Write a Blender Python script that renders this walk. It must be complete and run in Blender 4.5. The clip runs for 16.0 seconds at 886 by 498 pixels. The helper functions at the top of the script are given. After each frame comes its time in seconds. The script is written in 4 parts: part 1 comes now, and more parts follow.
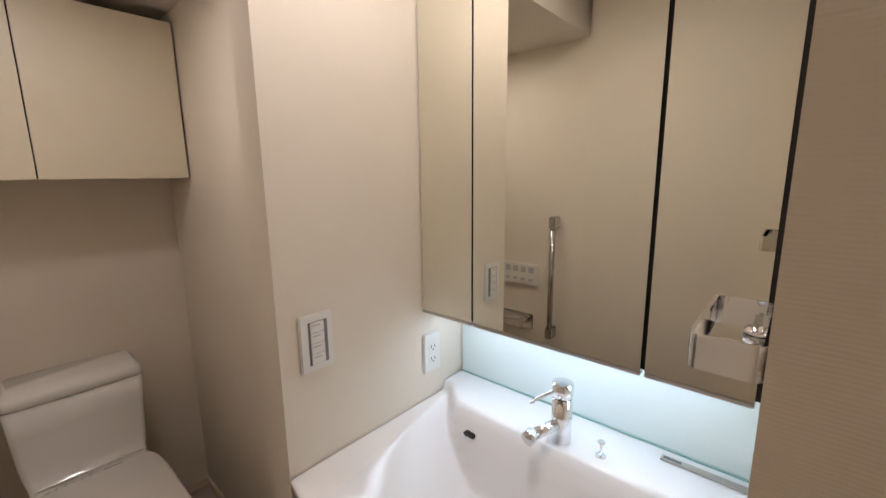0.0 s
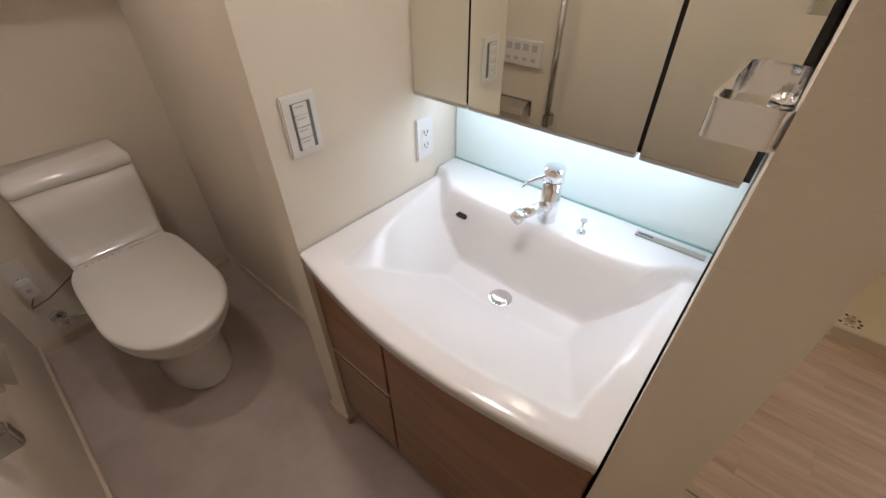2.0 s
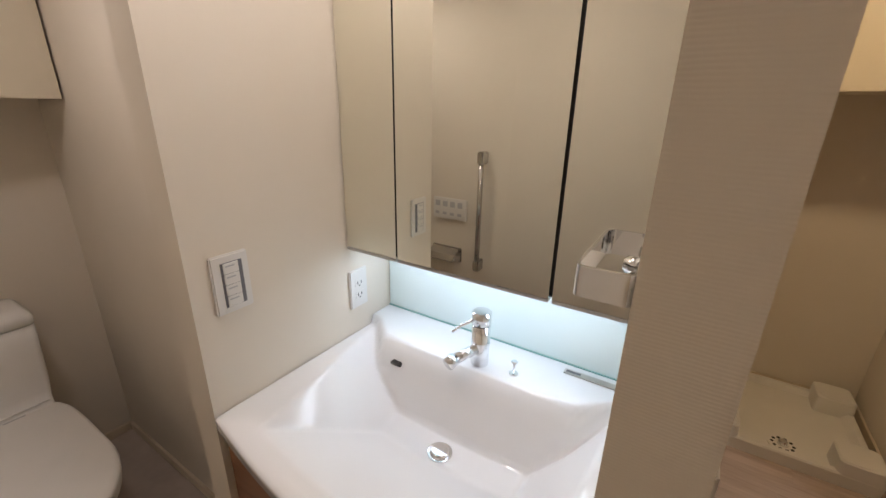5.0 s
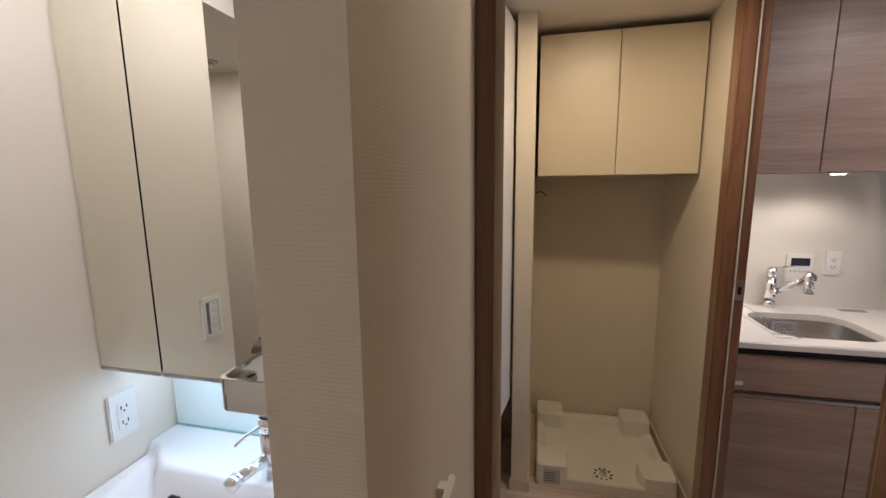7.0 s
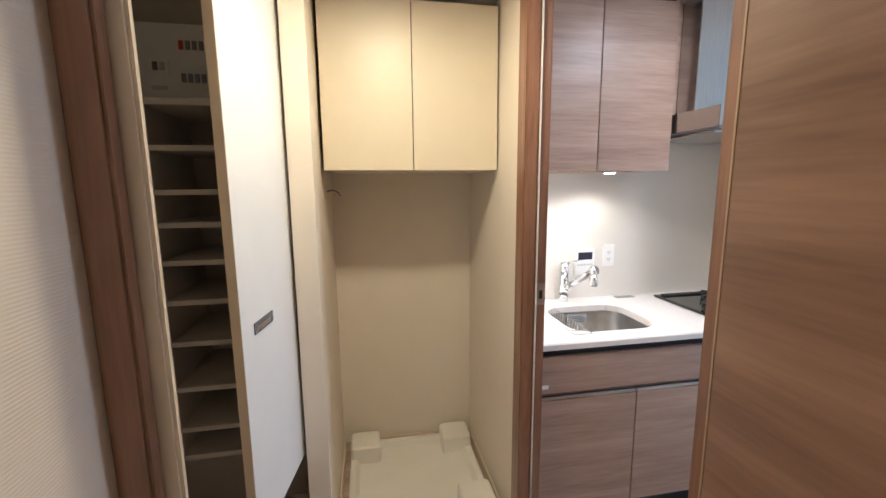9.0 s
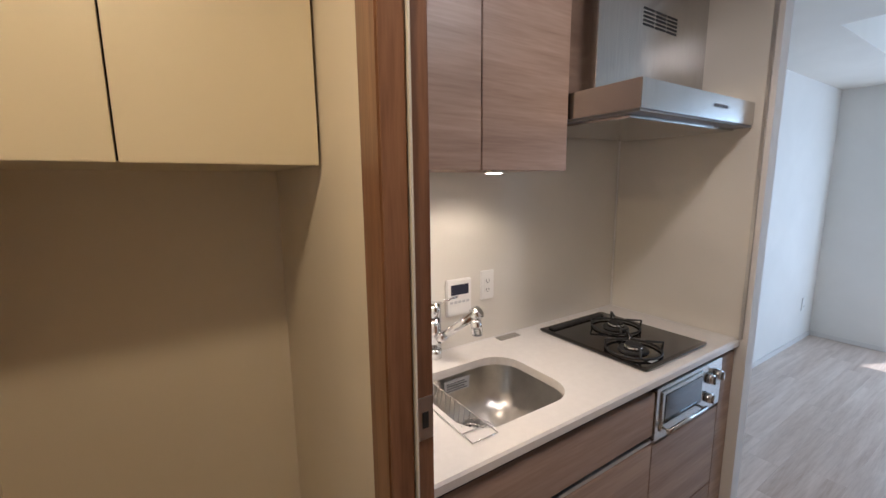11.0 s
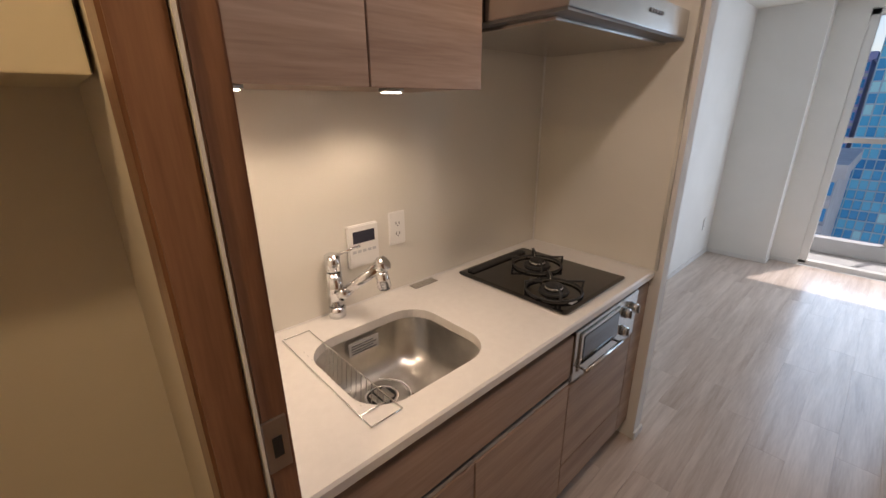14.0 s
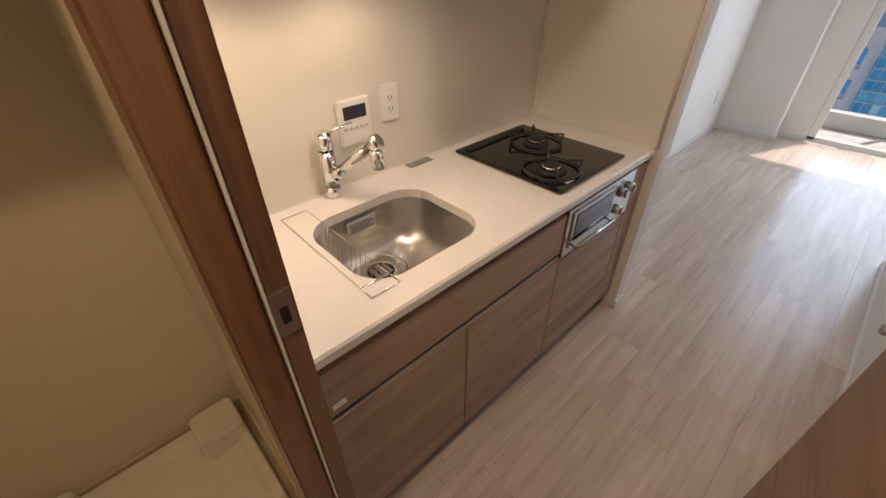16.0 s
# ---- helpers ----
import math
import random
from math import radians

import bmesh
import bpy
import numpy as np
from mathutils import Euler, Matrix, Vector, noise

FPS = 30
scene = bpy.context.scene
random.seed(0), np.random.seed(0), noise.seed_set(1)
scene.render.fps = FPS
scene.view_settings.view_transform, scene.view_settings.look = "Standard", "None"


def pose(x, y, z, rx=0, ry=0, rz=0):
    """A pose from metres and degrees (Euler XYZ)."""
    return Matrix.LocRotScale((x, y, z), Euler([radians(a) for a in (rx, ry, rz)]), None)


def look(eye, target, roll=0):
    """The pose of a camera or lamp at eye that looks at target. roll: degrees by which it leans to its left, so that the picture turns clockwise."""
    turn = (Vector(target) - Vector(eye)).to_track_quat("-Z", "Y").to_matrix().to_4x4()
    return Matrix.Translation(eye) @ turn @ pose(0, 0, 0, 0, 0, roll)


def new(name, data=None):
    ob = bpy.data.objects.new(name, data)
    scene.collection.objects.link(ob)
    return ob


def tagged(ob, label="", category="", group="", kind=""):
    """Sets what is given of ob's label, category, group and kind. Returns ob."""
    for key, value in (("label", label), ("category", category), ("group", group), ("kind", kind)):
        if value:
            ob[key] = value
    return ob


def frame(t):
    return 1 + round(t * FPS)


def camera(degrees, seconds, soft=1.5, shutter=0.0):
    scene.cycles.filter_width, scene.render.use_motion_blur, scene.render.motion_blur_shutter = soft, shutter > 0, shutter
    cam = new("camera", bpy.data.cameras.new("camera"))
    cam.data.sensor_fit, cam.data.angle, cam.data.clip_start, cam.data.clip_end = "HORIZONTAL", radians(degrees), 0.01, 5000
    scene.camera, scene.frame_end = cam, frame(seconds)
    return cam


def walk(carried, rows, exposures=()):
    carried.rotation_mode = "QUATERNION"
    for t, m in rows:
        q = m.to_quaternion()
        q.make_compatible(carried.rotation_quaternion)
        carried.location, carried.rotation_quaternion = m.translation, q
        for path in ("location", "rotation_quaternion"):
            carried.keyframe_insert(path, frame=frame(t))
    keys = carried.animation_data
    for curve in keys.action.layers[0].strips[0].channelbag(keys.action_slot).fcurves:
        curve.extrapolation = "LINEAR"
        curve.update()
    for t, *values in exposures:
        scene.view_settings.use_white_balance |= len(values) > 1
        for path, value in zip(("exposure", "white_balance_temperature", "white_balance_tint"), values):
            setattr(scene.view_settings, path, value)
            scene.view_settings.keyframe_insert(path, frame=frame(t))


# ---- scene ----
cam = camera(95.0, 16.0)

PATH = [
    (0.0, pose(0.776, 0.124, 1.452, 79.71, 0.64, 41.50)),
    (0.5, pose(0.773, 0.127, 1.442, 73.18, 0.50, 41.07)),
    (1.0, pose(0.767, 0.133, 1.432, 65.24, 0.45, 40.82)),
    (1.5, pose(0.766, 0.136, 1.420, 57.40, 0.31, 40.75)),
    (2.0, pose(0.764, 0.139, 1.424, 51.04, 0.40, 40.66)),
    (2.5, pose(0.766, 0.138, 1.422, 48.48, 0.39, 40.55)),
    (3.0, pose(0.767, 0.137, 1.427, 48.84, 0.26, 39.82)),
    (3.5, pose(0.772, 0.134, 1.423, 53.63, 0.09, 38.57)),
    (4.0, pose(0.772, 0.138, 1.432, 59.85, 0.15, 36.37)),
    (6.5, pose(0.927, 0.182, 1.480, 81.02, 0.65, 22.18)),
    (7.0, pose(0.988, 0.215, 1.486, 81.28, 0.63, 13.10)),
    (7.5, pose(1.027, 0.244, 1.485, 81.41, 0.48, 5.15)),
    (8.0, pose(1.032, 0.330, 1.477, 81.45, 0.47, -2.33)),
    (8.5, pose(1.094, 0.453, 1.488, 81.27, 0.46, -6.84)),
    (9.0, pose(1.147, 0.608, 1.467, 81.24, 0.50, -10.40)),
    (9.5, pose(1.186, 0.818, 1.473, 81.35, 0.48, -15.47)),
    (12.0, pose(1.567, 1.497, 1.492, 80.53, 0.44, -40.86)),
    (12.5, pose(1.611, 1.491, 1.491, 80.34, 0.41, -42.07)),
    (13.0, pose(1.620, 1.484, 1.490, 79.43, 0.51, -42.60)),
    (13.5, pose(1.620, 1.487, 1.486, 76.68, 0.51, -42.72)),
    (14.0, pose(1.622, 1.490, 1.486, 70.71, 0.55, -42.86)),
    (14.5, pose(1.622, 1.489, 1.489, 64.39, 0.56, -42.99)),
    (15.0, pose(1.625, 1.488, 1.489, 58.10, 0.56, -43.05)),
    (15.5, pose(1.627, 1.488, 1.487, 54.15, 0.51, -43.19)),
    (16.0, pose(1.628, 1.486, 1.486, 53.81, 0.54, -43.19)),
]
EXPOSURES = [(0.0, -0.2, 5950, 17), (1.0, -0.12, 5950, 17), (2.0, -0.02, 5950, 17), (4.2, -0.06, 5950, 17), (6.5, -0.25, 5700, 15), (7.0, -0.12, 5350, 15), (8.0, 0.4, 5050, 14), (8.5, 0.65, 5050, 12), (9.0, 0.9, 4850, 9), (9.7, 0.8, 4800, 8), (12.0, -0.48, 6200, 18), (13.0, -0.45, 6300, 18), (16.0, -0.2, 6750, 19)]
walk(cam, PATH, EXPOSURES)

# ---- light ----
world = bpy.data.worlds.new("sky")
scene.world = world
world.use_nodes = True
wn = world.node_tree.nodes
sky = wn.new("ShaderNodeTexSky")
sky.sky_type = 'NISHITA'
sky.sun_disc = False
sky.sun_elevation = radians(52)
sky.sun_rotation = radians(113)
world.node_tree.links.new(sky.outputs[0], wn["Background"].inputs[0])
wn["Background"].inputs[1].default_value = 0.15


def lamp(name, kind, m, energy, color, size=0.1, size_y=None, spot=None):
    data = bpy.data.lights.new(name, kind)
    data.energy, data.color = energy, color
    if kind == 'AREA':
        data.size = size
        if size_y:
            data.shape, data.size_y = 'RECTANGLE', size_y
    elif kind == 'SUN':
        data.angle = radians(0.5)
    else:
        data.shadow_soft_size = size
    if spot:
        data.spot_size, data.spot_blend = radians(spot), 0.6
    ob = new(name, data)
    ob.matrix_world = m
    return ob


WARM, COOL = (1.0, 0.87, 0.755), (0.86, 0.95, 1.0)
lamp("sun", 'SUN', look((0.56, -0.237, 0.793), (0, 0, 0)), 5.0, (1.0, 0.96, 0.9))
lamp("window_light", 'AREA', look((6.60, 0.5, 1.15), (3.0, 0.5, 1.0)), 62, (0.62, 0.81, 1.0), 2.5, 2.0)
lamp("washroom_light", 'AREA', look((0.32, 0.58, 2.185), (0.32, 0.58, 0)), 5.2, WARM, 0.12)
# added fill over the toilet, no ceiling fitting is seen there
lamp("toilet_light", 'AREA', look((-0.45, 0.22, 2.02), (-0.45, 0.22, 0)), 2.9, WARM, 0.12)
lamp("mirror_light", 'AREA', look((0.38, 0.985, 1.066), (0.38, 0.99, 0)), 0.75, COOL, 0.66, 0.05)
lamp("hall_light", 'AREA', look((1.26, 1.64, 2.185), (1.26, 1.64, 0)), 7.6, (1.0, 0.71, 0.36), 0.12)
# added fill to brighten the kitchen, without a seen source
lamp("kitchen_light", 'AREA', look((2.45, 1.65, 2.262), (2.45, 1.65, 0)), 6.5, WARM, 0.12)
for px, py in ((1.885, 2.385), (2.275, 2.385)):
    lamp("cabinet_light", 'SPOT', look((px, py, 1.515), (px, py + 0.02, 0)), 7.8, (1.0, 0.80, 0.58), 0.045, None, 150)

# ---- materials ----


def material(name, color, rough=0.5, metal=0.0, **more):
    m = bpy.data.materials.new(name)
    m.use_nodes = True
    b = m.node_tree.nodes["Principled BSDF"]
    b.inputs["Base Color"].default_value = (*color, 1)
    b.inputs["Roughness"].default_value, b.inputs["Metallic"].default_value = rough, metal
    for key, value in more.items():
        b.inputs[key.replace("_", " ")].default_value = value
    return m


def textured(name, low, high, rough, scale, stretch=(1, 1, 1), detail=4, bump=0.0, metal=0.0, fine=0.0, coat=0.0, rand=0.0, bands=0.0, distance=0.002):
    """Noise-driven colour between two tones, with grain stretched along an axis, fine relief and per-piece variation."""
    m = material(name, low, rough, metal)
    t, n = m.node_tree, m.node_tree.nodes
    b = n["Principled BSDF"]
    co, mp = n.new("ShaderNodeTexCoord"), n.new("ShaderNodeMapping")
    mp.inputs["Scale"].default_value = stretch
    info = n.new("ShaderNodeObjectInfo")
    add = n.new("ShaderNodeVectorMath")
    sc = n.new("ShaderNodeVectorMath")
    sc.operation = 'SCALE'
    sc.inputs[0].default_value = (7.3, 3.1, 5.7)
    t.links.new(info.outputs["Random"], sc.inputs["Scale"])
    t.links.new(co.outputs["Object"], add.inputs[0])
    t.links.new(sc.outputs[0], add.inputs[1])
    t.links.new(add.outputs[0], mp.inputs[0])
    nz = n.new("ShaderNodeTexNoise")
    nz.inputs["Scale"].default_value, nz.inputs["Detail"].default_value = scale, detail
    nz.inputs["Distortion"].default_value = 0.4
    t.links.new(mp.outputs[0], nz.inputs["Vector"])
    nf = n.new("ShaderNodeTexNoise")
    nf.inputs["Scale"].default_value, nf.inputs["Detail"].default_value = scale * 7, 3
    t.links.new(mp.outputs[0], nf.inputs["Vector"])
    mix = n.new("ShaderNodeMath")
    mix.operation = 'MULTIPLY_ADD'
    mix.inputs[1].default_value = fine
    t.links.new(nf.outputs[0], mix.inputs[0])
    t.links.new(nz.outputs[0], mix.inputs[2])
    val = mix.outputs[0]
    if rand:
        r2 = n.new("ShaderNodeMath")
        r2.operation = 'MULTIPLY_ADD'
        r2.inputs[1].default_value = rand
        t.links.new(info.outputs["Random"], r2.inputs[0])
        t.links.new(val, r2.inputs[2])
        val = r2.outputs[0]
    ramp = n.new("ShaderNodeValToRGB")
    ramp.color_ramp.elements[0].position, ramp.color_ramp.elements[1].position = 0.32 + fine * 0.3 + rand * 0.3, 0.7 + fine * 0.6 + rand * 0.6
    ramp.color_ramp.elements[0].color, ramp.color_ramp.elements[1].color = (*low, 1), (*high, 1)
    t.links.new(val, ramp.inputs[0])
    t.links.new(ramp.outputs[0], b.inputs["Base Color"])
    if bump:
        bp = n.new("ShaderNodeBump")
        bp.inputs["Strength"].default_value, bp.inputs["Distance"].default_value = bump, distance
        src = nf.outputs[0]
        if bands:
            wv = n.new("ShaderNodeTexWave")
            wv.bands_direction = 'Z'
            wv.inputs["Scale"].default_value, wv.inputs["Distortion"].default_value = bands, 1.6
            wv.inputs["Detail"].default_value, wv.inputs["Detail Scale"].default_value = 2.0, 0.6
            t.links.new(co.outputs["Object"], wv.inputs["Vector"])
            ad = n.new("ShaderNodeMath")
            t.links.new(wv.outputs["Fac"], ad.inputs[0])
            t.links.new(nf.outputs[0], ad.inputs[1])
            src = ad.outputs[0]
        t.links.new(src, bp.inputs["Height"])
        t.links.new(bp.outputs[0], b.inputs["Normal"])
    if coat:
        b.inputs["Coat Weight"].default_value, b.inputs["Coat Roughness"].default_value = coat, 0.12
    return m


PAPER = textured("cream_wallpaper", (0.73, 0.665, 0.56), (0.76, 0.695, 0.59), 0.75, 3, bump=0.2, fine=0.1)
RIBPAPER = textured("ribbed_wallpaper", (0.73, 0.665, 0.56), (0.76, 0.695, 0.59), 0.75, 3, bump=0.2, fine=0.1, bands=80, distance=0.0008)
WHITEPAPER = textured("white_wallpaper", (0.74, 0.71, 0.66), (0.78, 0.75, 0.70), 0.8, 3, bump=0.15, fine=0.1)
CEILING = textured("ceiling_paper", (0.74, 0.70, 0.63), (0.78, 0.74, 0.67), 0.85, 3, bump=0.15, fine=0.1)
TRIM = textured("cream_trim", (0.68, 0.58, 0.44), (0.72, 0.62, 0.48), 0.45, 5)
WHITETRIM = textured("white_trim", (0.70, 0.67, 0.63), (0.74, 0.71, 0.67), 0.45, 5)
CABCREAM = textured("cream_laminate", (0.67, 0.60, 0.46), (0.70, 0.63, 0.49), 0.4, 4)
DOORWOOD = textured("walnut_veneer", (0.17, 0.090, 0.052), (0.36, 0.215, 0.135), 0.38, 2.2, (0.45, 0.45, 6), 8, 0.08, fine=0.4, coat=0.15)
# paler than the leaf: yellowish light on the edge is in this colour
EDGEBAND = textured("lit_edge_band", (0.40, 0.27, 0.16), (0.50, 0.36, 0.23), 0.4, 4.0, (7, 7, 0.6), 5, fine=0.3)
JAMBWOOD = textured("walnut_jamb", (0.145, 0.068, 0.038), (0.30, 0.16, 0.092), 0.34, 4.0, (8, 8, 0.5), 8, 0.1, fine=0.45, coat=0.2)
VANWOOD = textured("vanity_veneer", (0.15, 0.062, 0.029), (0.32, 0.155, 0.078), 0.34, 2.6, (0.6, 0.6, 9), 8, 0.08, fine=0.4, coat=0.2)
ASH = textured("ash_laminate", (0.25, 0.16, 0.112), (0.43, 0.305, 0.228), 0.42, 2.2, (0.55, 0.55, 9), 9, 0.07, fine=0.5)
PLANK = textured("oak_floor_plank", (0.40, 0.30, 0.235), (0.64, 0.53, 0.45), 0.3, 2.6, (0.6, 8, 1), 8, 0.09, fine=0.4, rand=0.16, coat=0.2)
VINYL = textured("stone_vinyl", (0.40, 0.335, 0.29), (0.52, 0.445, 0.39), 0.45, 5, detail=6, fine=0.25, bump=0.05)
CERAMIC = textured("white_ceramic", (0.80, 0.79, 0.76), (0.82, 0.81, 0.78), 0.12, 2, coat=0.4)
BASIN = textured("white_resin", (0.80, 0.80, 0.80), (0.83, 0.83, 0.83), 0.14, 2, coat=0.4)
COUNTER = textured("white_worktop", (0.74, 0.70, 0.65), (0.78, 0.74, 0.69), 0.3, 40, fine=0.2)
PLASTIC = textured("white_plastic", (0.74, 0.72, 0.68), (0.77, 0.75, 0.71), 0.38, 6)
PANPLASTIC = textured("ivory_plastic", (0.80, 0.78, 0.72), (0.83, 0.81, 0.75), 0.35, 6)
SPLASH = textured("enamel_panel", (0.70, 0.66, 0.58), (0.73, 0.69, 0.61), 0.12, 2, coat=0.6)
STEEL = textured("brushed_steel", (0.54, 0.53, 0.51), (0.64, 0.63, 0.61), 0.24, 6, (30, 1, 1), metal=1.0, bump=0.03, fine=0.2)
SINKSTEEL = textured("satin_steel", (0.48, 0.46, 0.43), (0.56, 0.54, 0.50), 0.3, 20, metal=1.0, fine=0.2)
CHROME = material("chrome", (0.80, 0.81, 0.82), 0.06, 1.0)
MIRROR = material("mirror_silver", (0.80, 0.79, 0.70), 0.0, 1.0)
ALU = textured("satin_aluminium", (0.52, 0.50, 0.47), (0.58, 0.56, 0.53), 0.35, 8, metal=1.0)
# flat black for black parts and for shade painted into gaps and holes
BLACK = material("black_and_gap_shade", (0.012, 0.012, 0.012), 0.5)
BLACKGLASS = material("black_glass", (0.008, 0.007, 0.007), 0.06, Coat_Weight=0.5)
IRON = textured("cast_iron", (0.012, 0.012, 0.012), (0.03, 0.03, 0.03), 0.55, 60, bump=0.2)
DARKREC = material("grey_print", (0.16, 0.16, 0.17), 0.5)
PALEREC = material("pale_print", (0.5, 0.5, 0.5), 0.6)
RED = material("red_plastic", (0.55, 0.05, 0.04), 0.4)
LCD = material("dark_display", (0.03, 0.03, 0.045), 0.2)
MINT = textured("mint_glass", (0.74, 0.86, 0.85), (0.77, 0.88, 0.87), 0.08, 2, coat=0.5)
GREENEDGE = material("green_glass_edge", (0.30, 0.52, 0.48), 0.15)
SHELF = textured("pale_shelf", (0.50, 0.45, 0.38), (0.55, 0.50, 0.43), 0.5, 5)
CLOSET = textured("closet_lining", (0.36, 0.32, 0.28), (0.42, 0.38, 0.33), 0.6, 4)
DOORWHITE = textured("white_door_laminate", (0.72, 0.71, 0.68), (0.76, 0.75, 0.72), 0.4, 4)
TILE = textured("balcony_tile", (0.45, 0.44, 0.42), (0.55, 0.54, 0.52), 0.6, 8, fine=0.2)
GLASS = material("window_glass", (1, 1, 1), 0.0, Transmission_Weight=1.0, IOR=1.02)
TOWERGLASS = textured("tower_glass", (0.04, 0.24, 0.42), (0.30, 0.68, 0.85), 0.3, 0.35, rand=0.2)
TOWERFRAME = material("tower_frame", (0.42, 0.62, 0.72), 0.5)
VIOLET = textured("violet_cladding", (0.36, 0.33, 0.56), (0.46, 0.42, 0.66), 0.6, 0.5)
CONCRETE = textured("pale_concrete", (0.5, 0.5, 0.5), (0.6, 0.6, 0.6), 0.8, 1)


def glow(name, color, strength):
    m = material(name, color, 0.4)
    b = m.node_tree.nodes["Principled BSDF"]
    b.inputs["Emission Color"].default_value = (*color, 1)
    b.inputs["Emission Strength"].default_value = strength
    return m


LAMPGLOW = glow("lamp_lens", (1.0, 0.85, 0.65), 18)
COOLGLOW = glow("strip_lens", (0.85, 0.95, 1.0), 2.5)

# ---- mesh helpers ----


def finish(name, bm, mat, parent=None, label="", smooth=False):
    me = bpy.data.meshes.new(name)
    bmesh.ops.recalc_face_normals(bm, faces=bm.faces)
    bm.to_mesh(me)
    bm.free()
    me.materials.append(mat)
    if smooth:
        for p in me.polygons:
            p.use_smooth = True
    ob = new(name, me)
    if parent:
        ob.parent = parent
    if label:
        tagged(ob, label)
    return ob


def add_box(bm, lo, hi):
    v = [bm.verts.new((x, y, z)) for x in (lo[0], hi[0]) for y in (lo[1], hi[1]) for z in (lo[2], hi[2])]
    for f in ((0, 1, 3, 2), (4, 6, 7, 5), (0, 4, 5, 1), (2, 3, 7, 6), (0, 2, 6, 4), (1, 5, 7, 3)):
        bm.faces.new([v[i] for i in f])


def box(name, lo, hi, mat, parent=None, bevel=0.0, label="", seg=2):
    bm = bmesh.new()
    add_box(bm, lo, hi)
    if bevel:
        bmesh.ops.bevel(bm, geom=bm.edges[:], offset=bevel, segments=seg, affect='EDGES', clamp_overlap=True)
    return finish(name, bm, mat, parent, label)


def tube(name, a, b, r, mat, parent=None, r2=None, label="", seg=24, bevel=0.0):
    a, b = Vector(a), Vector(b)
    bm = bmesh.new()
    bmesh.ops.create_cone(bm, cap_ends=True, segments=seg, radius1=r, radius2=r if r2 is None else r2, depth=(b - a).length)
    if bevel:
        rim = [e for e in bm.edges if abs(e.verts[0].co.z - e.verts[1].co.z) < 1e-6]
        bmesh.ops.bevel(bm, geom=rim, offset=bevel, segments=2, affect='EDGES')
    bmesh.ops.transform(bm, matrix=Matrix.Translation((a + b) / 2) @ (b - a).to_track_quat('Z', 'Y').to_matrix().to_4x4(), verts=bm.verts)
    ob = finish(name, bm, mat, parent, label)
    for p in ob.data.polygons:
        p.use_smooth = len(p.vertices) == 4
    return ob


def wire(name, points, r, mat, parent=None, closed=False, label=""):
    cu = bpy.data.curves.new(name, 'CURVE')
    cu.dimensions, cu.bevel_depth, cu.bevel_resolution = '3D', r, 2
    sp = cu.splines.new('POLY')
    sp.points.add(len(points) - 1)
    for p, c in zip(sp.points, points):
        p.co = (*c, 1)
    sp.use_cyclic_u = closed
    cu.materials.append(mat)
    tmp = bpy.data.objects.new(name, cu)
    me = bpy.data.meshes.new_from_object(tmp)
    bpy.data.objects.remove(tmp)
    ob = new(name, me)
    for p in me.polygons:
        p.use_smooth = True
    if parent:
        ob.parent = parent
    if label:
        tagged(ob, label)
    return ob


def loft(name, rings, mat, parent=None, label="", cap=True, smooth=True):
    bm = bmesh.new()
    rows = [[bm.verts.new(c) for c in ring] for ring in rings]
    for r0, r1 in zip(rows, rows[1:]):
        for i in range(len(r0)):
            j = (i + 1) % len(r0)
            bm.faces.new((r0[i], r0[j], r1[j], r1[i]))
    if cap:
        bm.faces.new(rows[0][::-1])
        bm.faces.new(rows[-1])
    return finish(name, bm, mat, parent, label, smooth)


def rounded(cx, cy, hx, hy, r, z, n=6):
    out = []
    for k, (sx, sy) in enumerate(((1, 1), (-1, 1), (-1, -1), (1, -1))):
        for i in range(n + 1):
            a = radians(90 * k + 90 * i / n)
            out.append((cx + sx * (hx - r) + r * math.cos(a), cy + sy * (hy - r) + r * math.sin(a), z))
    return out


def thing(name, at, label, category, group=""):
    ob = new(name)
    ob.location = at
    ob.empty_display_size = 0.05
    tagged(ob, label, category, group)
    ob["base"] = list(at)
    return ob


def settle_parts(root):
    """Parts were modelled in world places; hang them under their root without moving them."""
    inv = Matrix.Translation(-root.location)
    for ch in root.children:
        ch.matrix_parent_inverse = inv


def structure(ob, label="", category=""):
    return tagged(ob, label, category, kind="structure")


def wall(name, lo, hi, mat, label="cream ribbed wallpaper on a plain wall"):
    return structure(box(name, lo, hi, mat), label, "wall")

# ---- structure ----
TOP = 2.2
KT = 2.28  # kitchen and living room ceiling
structure(box("floor_washroom", (-1.23, -0.17, -0.05), (1.72, 1.03, 0.0), VINYL), "mottled beige stone-look vinyl washroom floor", "floor")
structure(box("floor", (-1.2, 1.03, -0.06), (6.66, 2.8, -0.004), PLANK), "dark underlay below the floor boards", "floor")
floor_living = bpy.data.objects["floor"]
structure(box("floor_living", (4.7, -2.5, -0.06), (6.66, 1.03, -0.004), PLANK), "dark underlay below the living room boards", "floor")
structure(box("threshold", (0.9, 1.04, -0.01), (1.614, 1.075, 0.004), VINYL, None, 0.002), "slim beige threshold between vinyl and boards", "threshold")

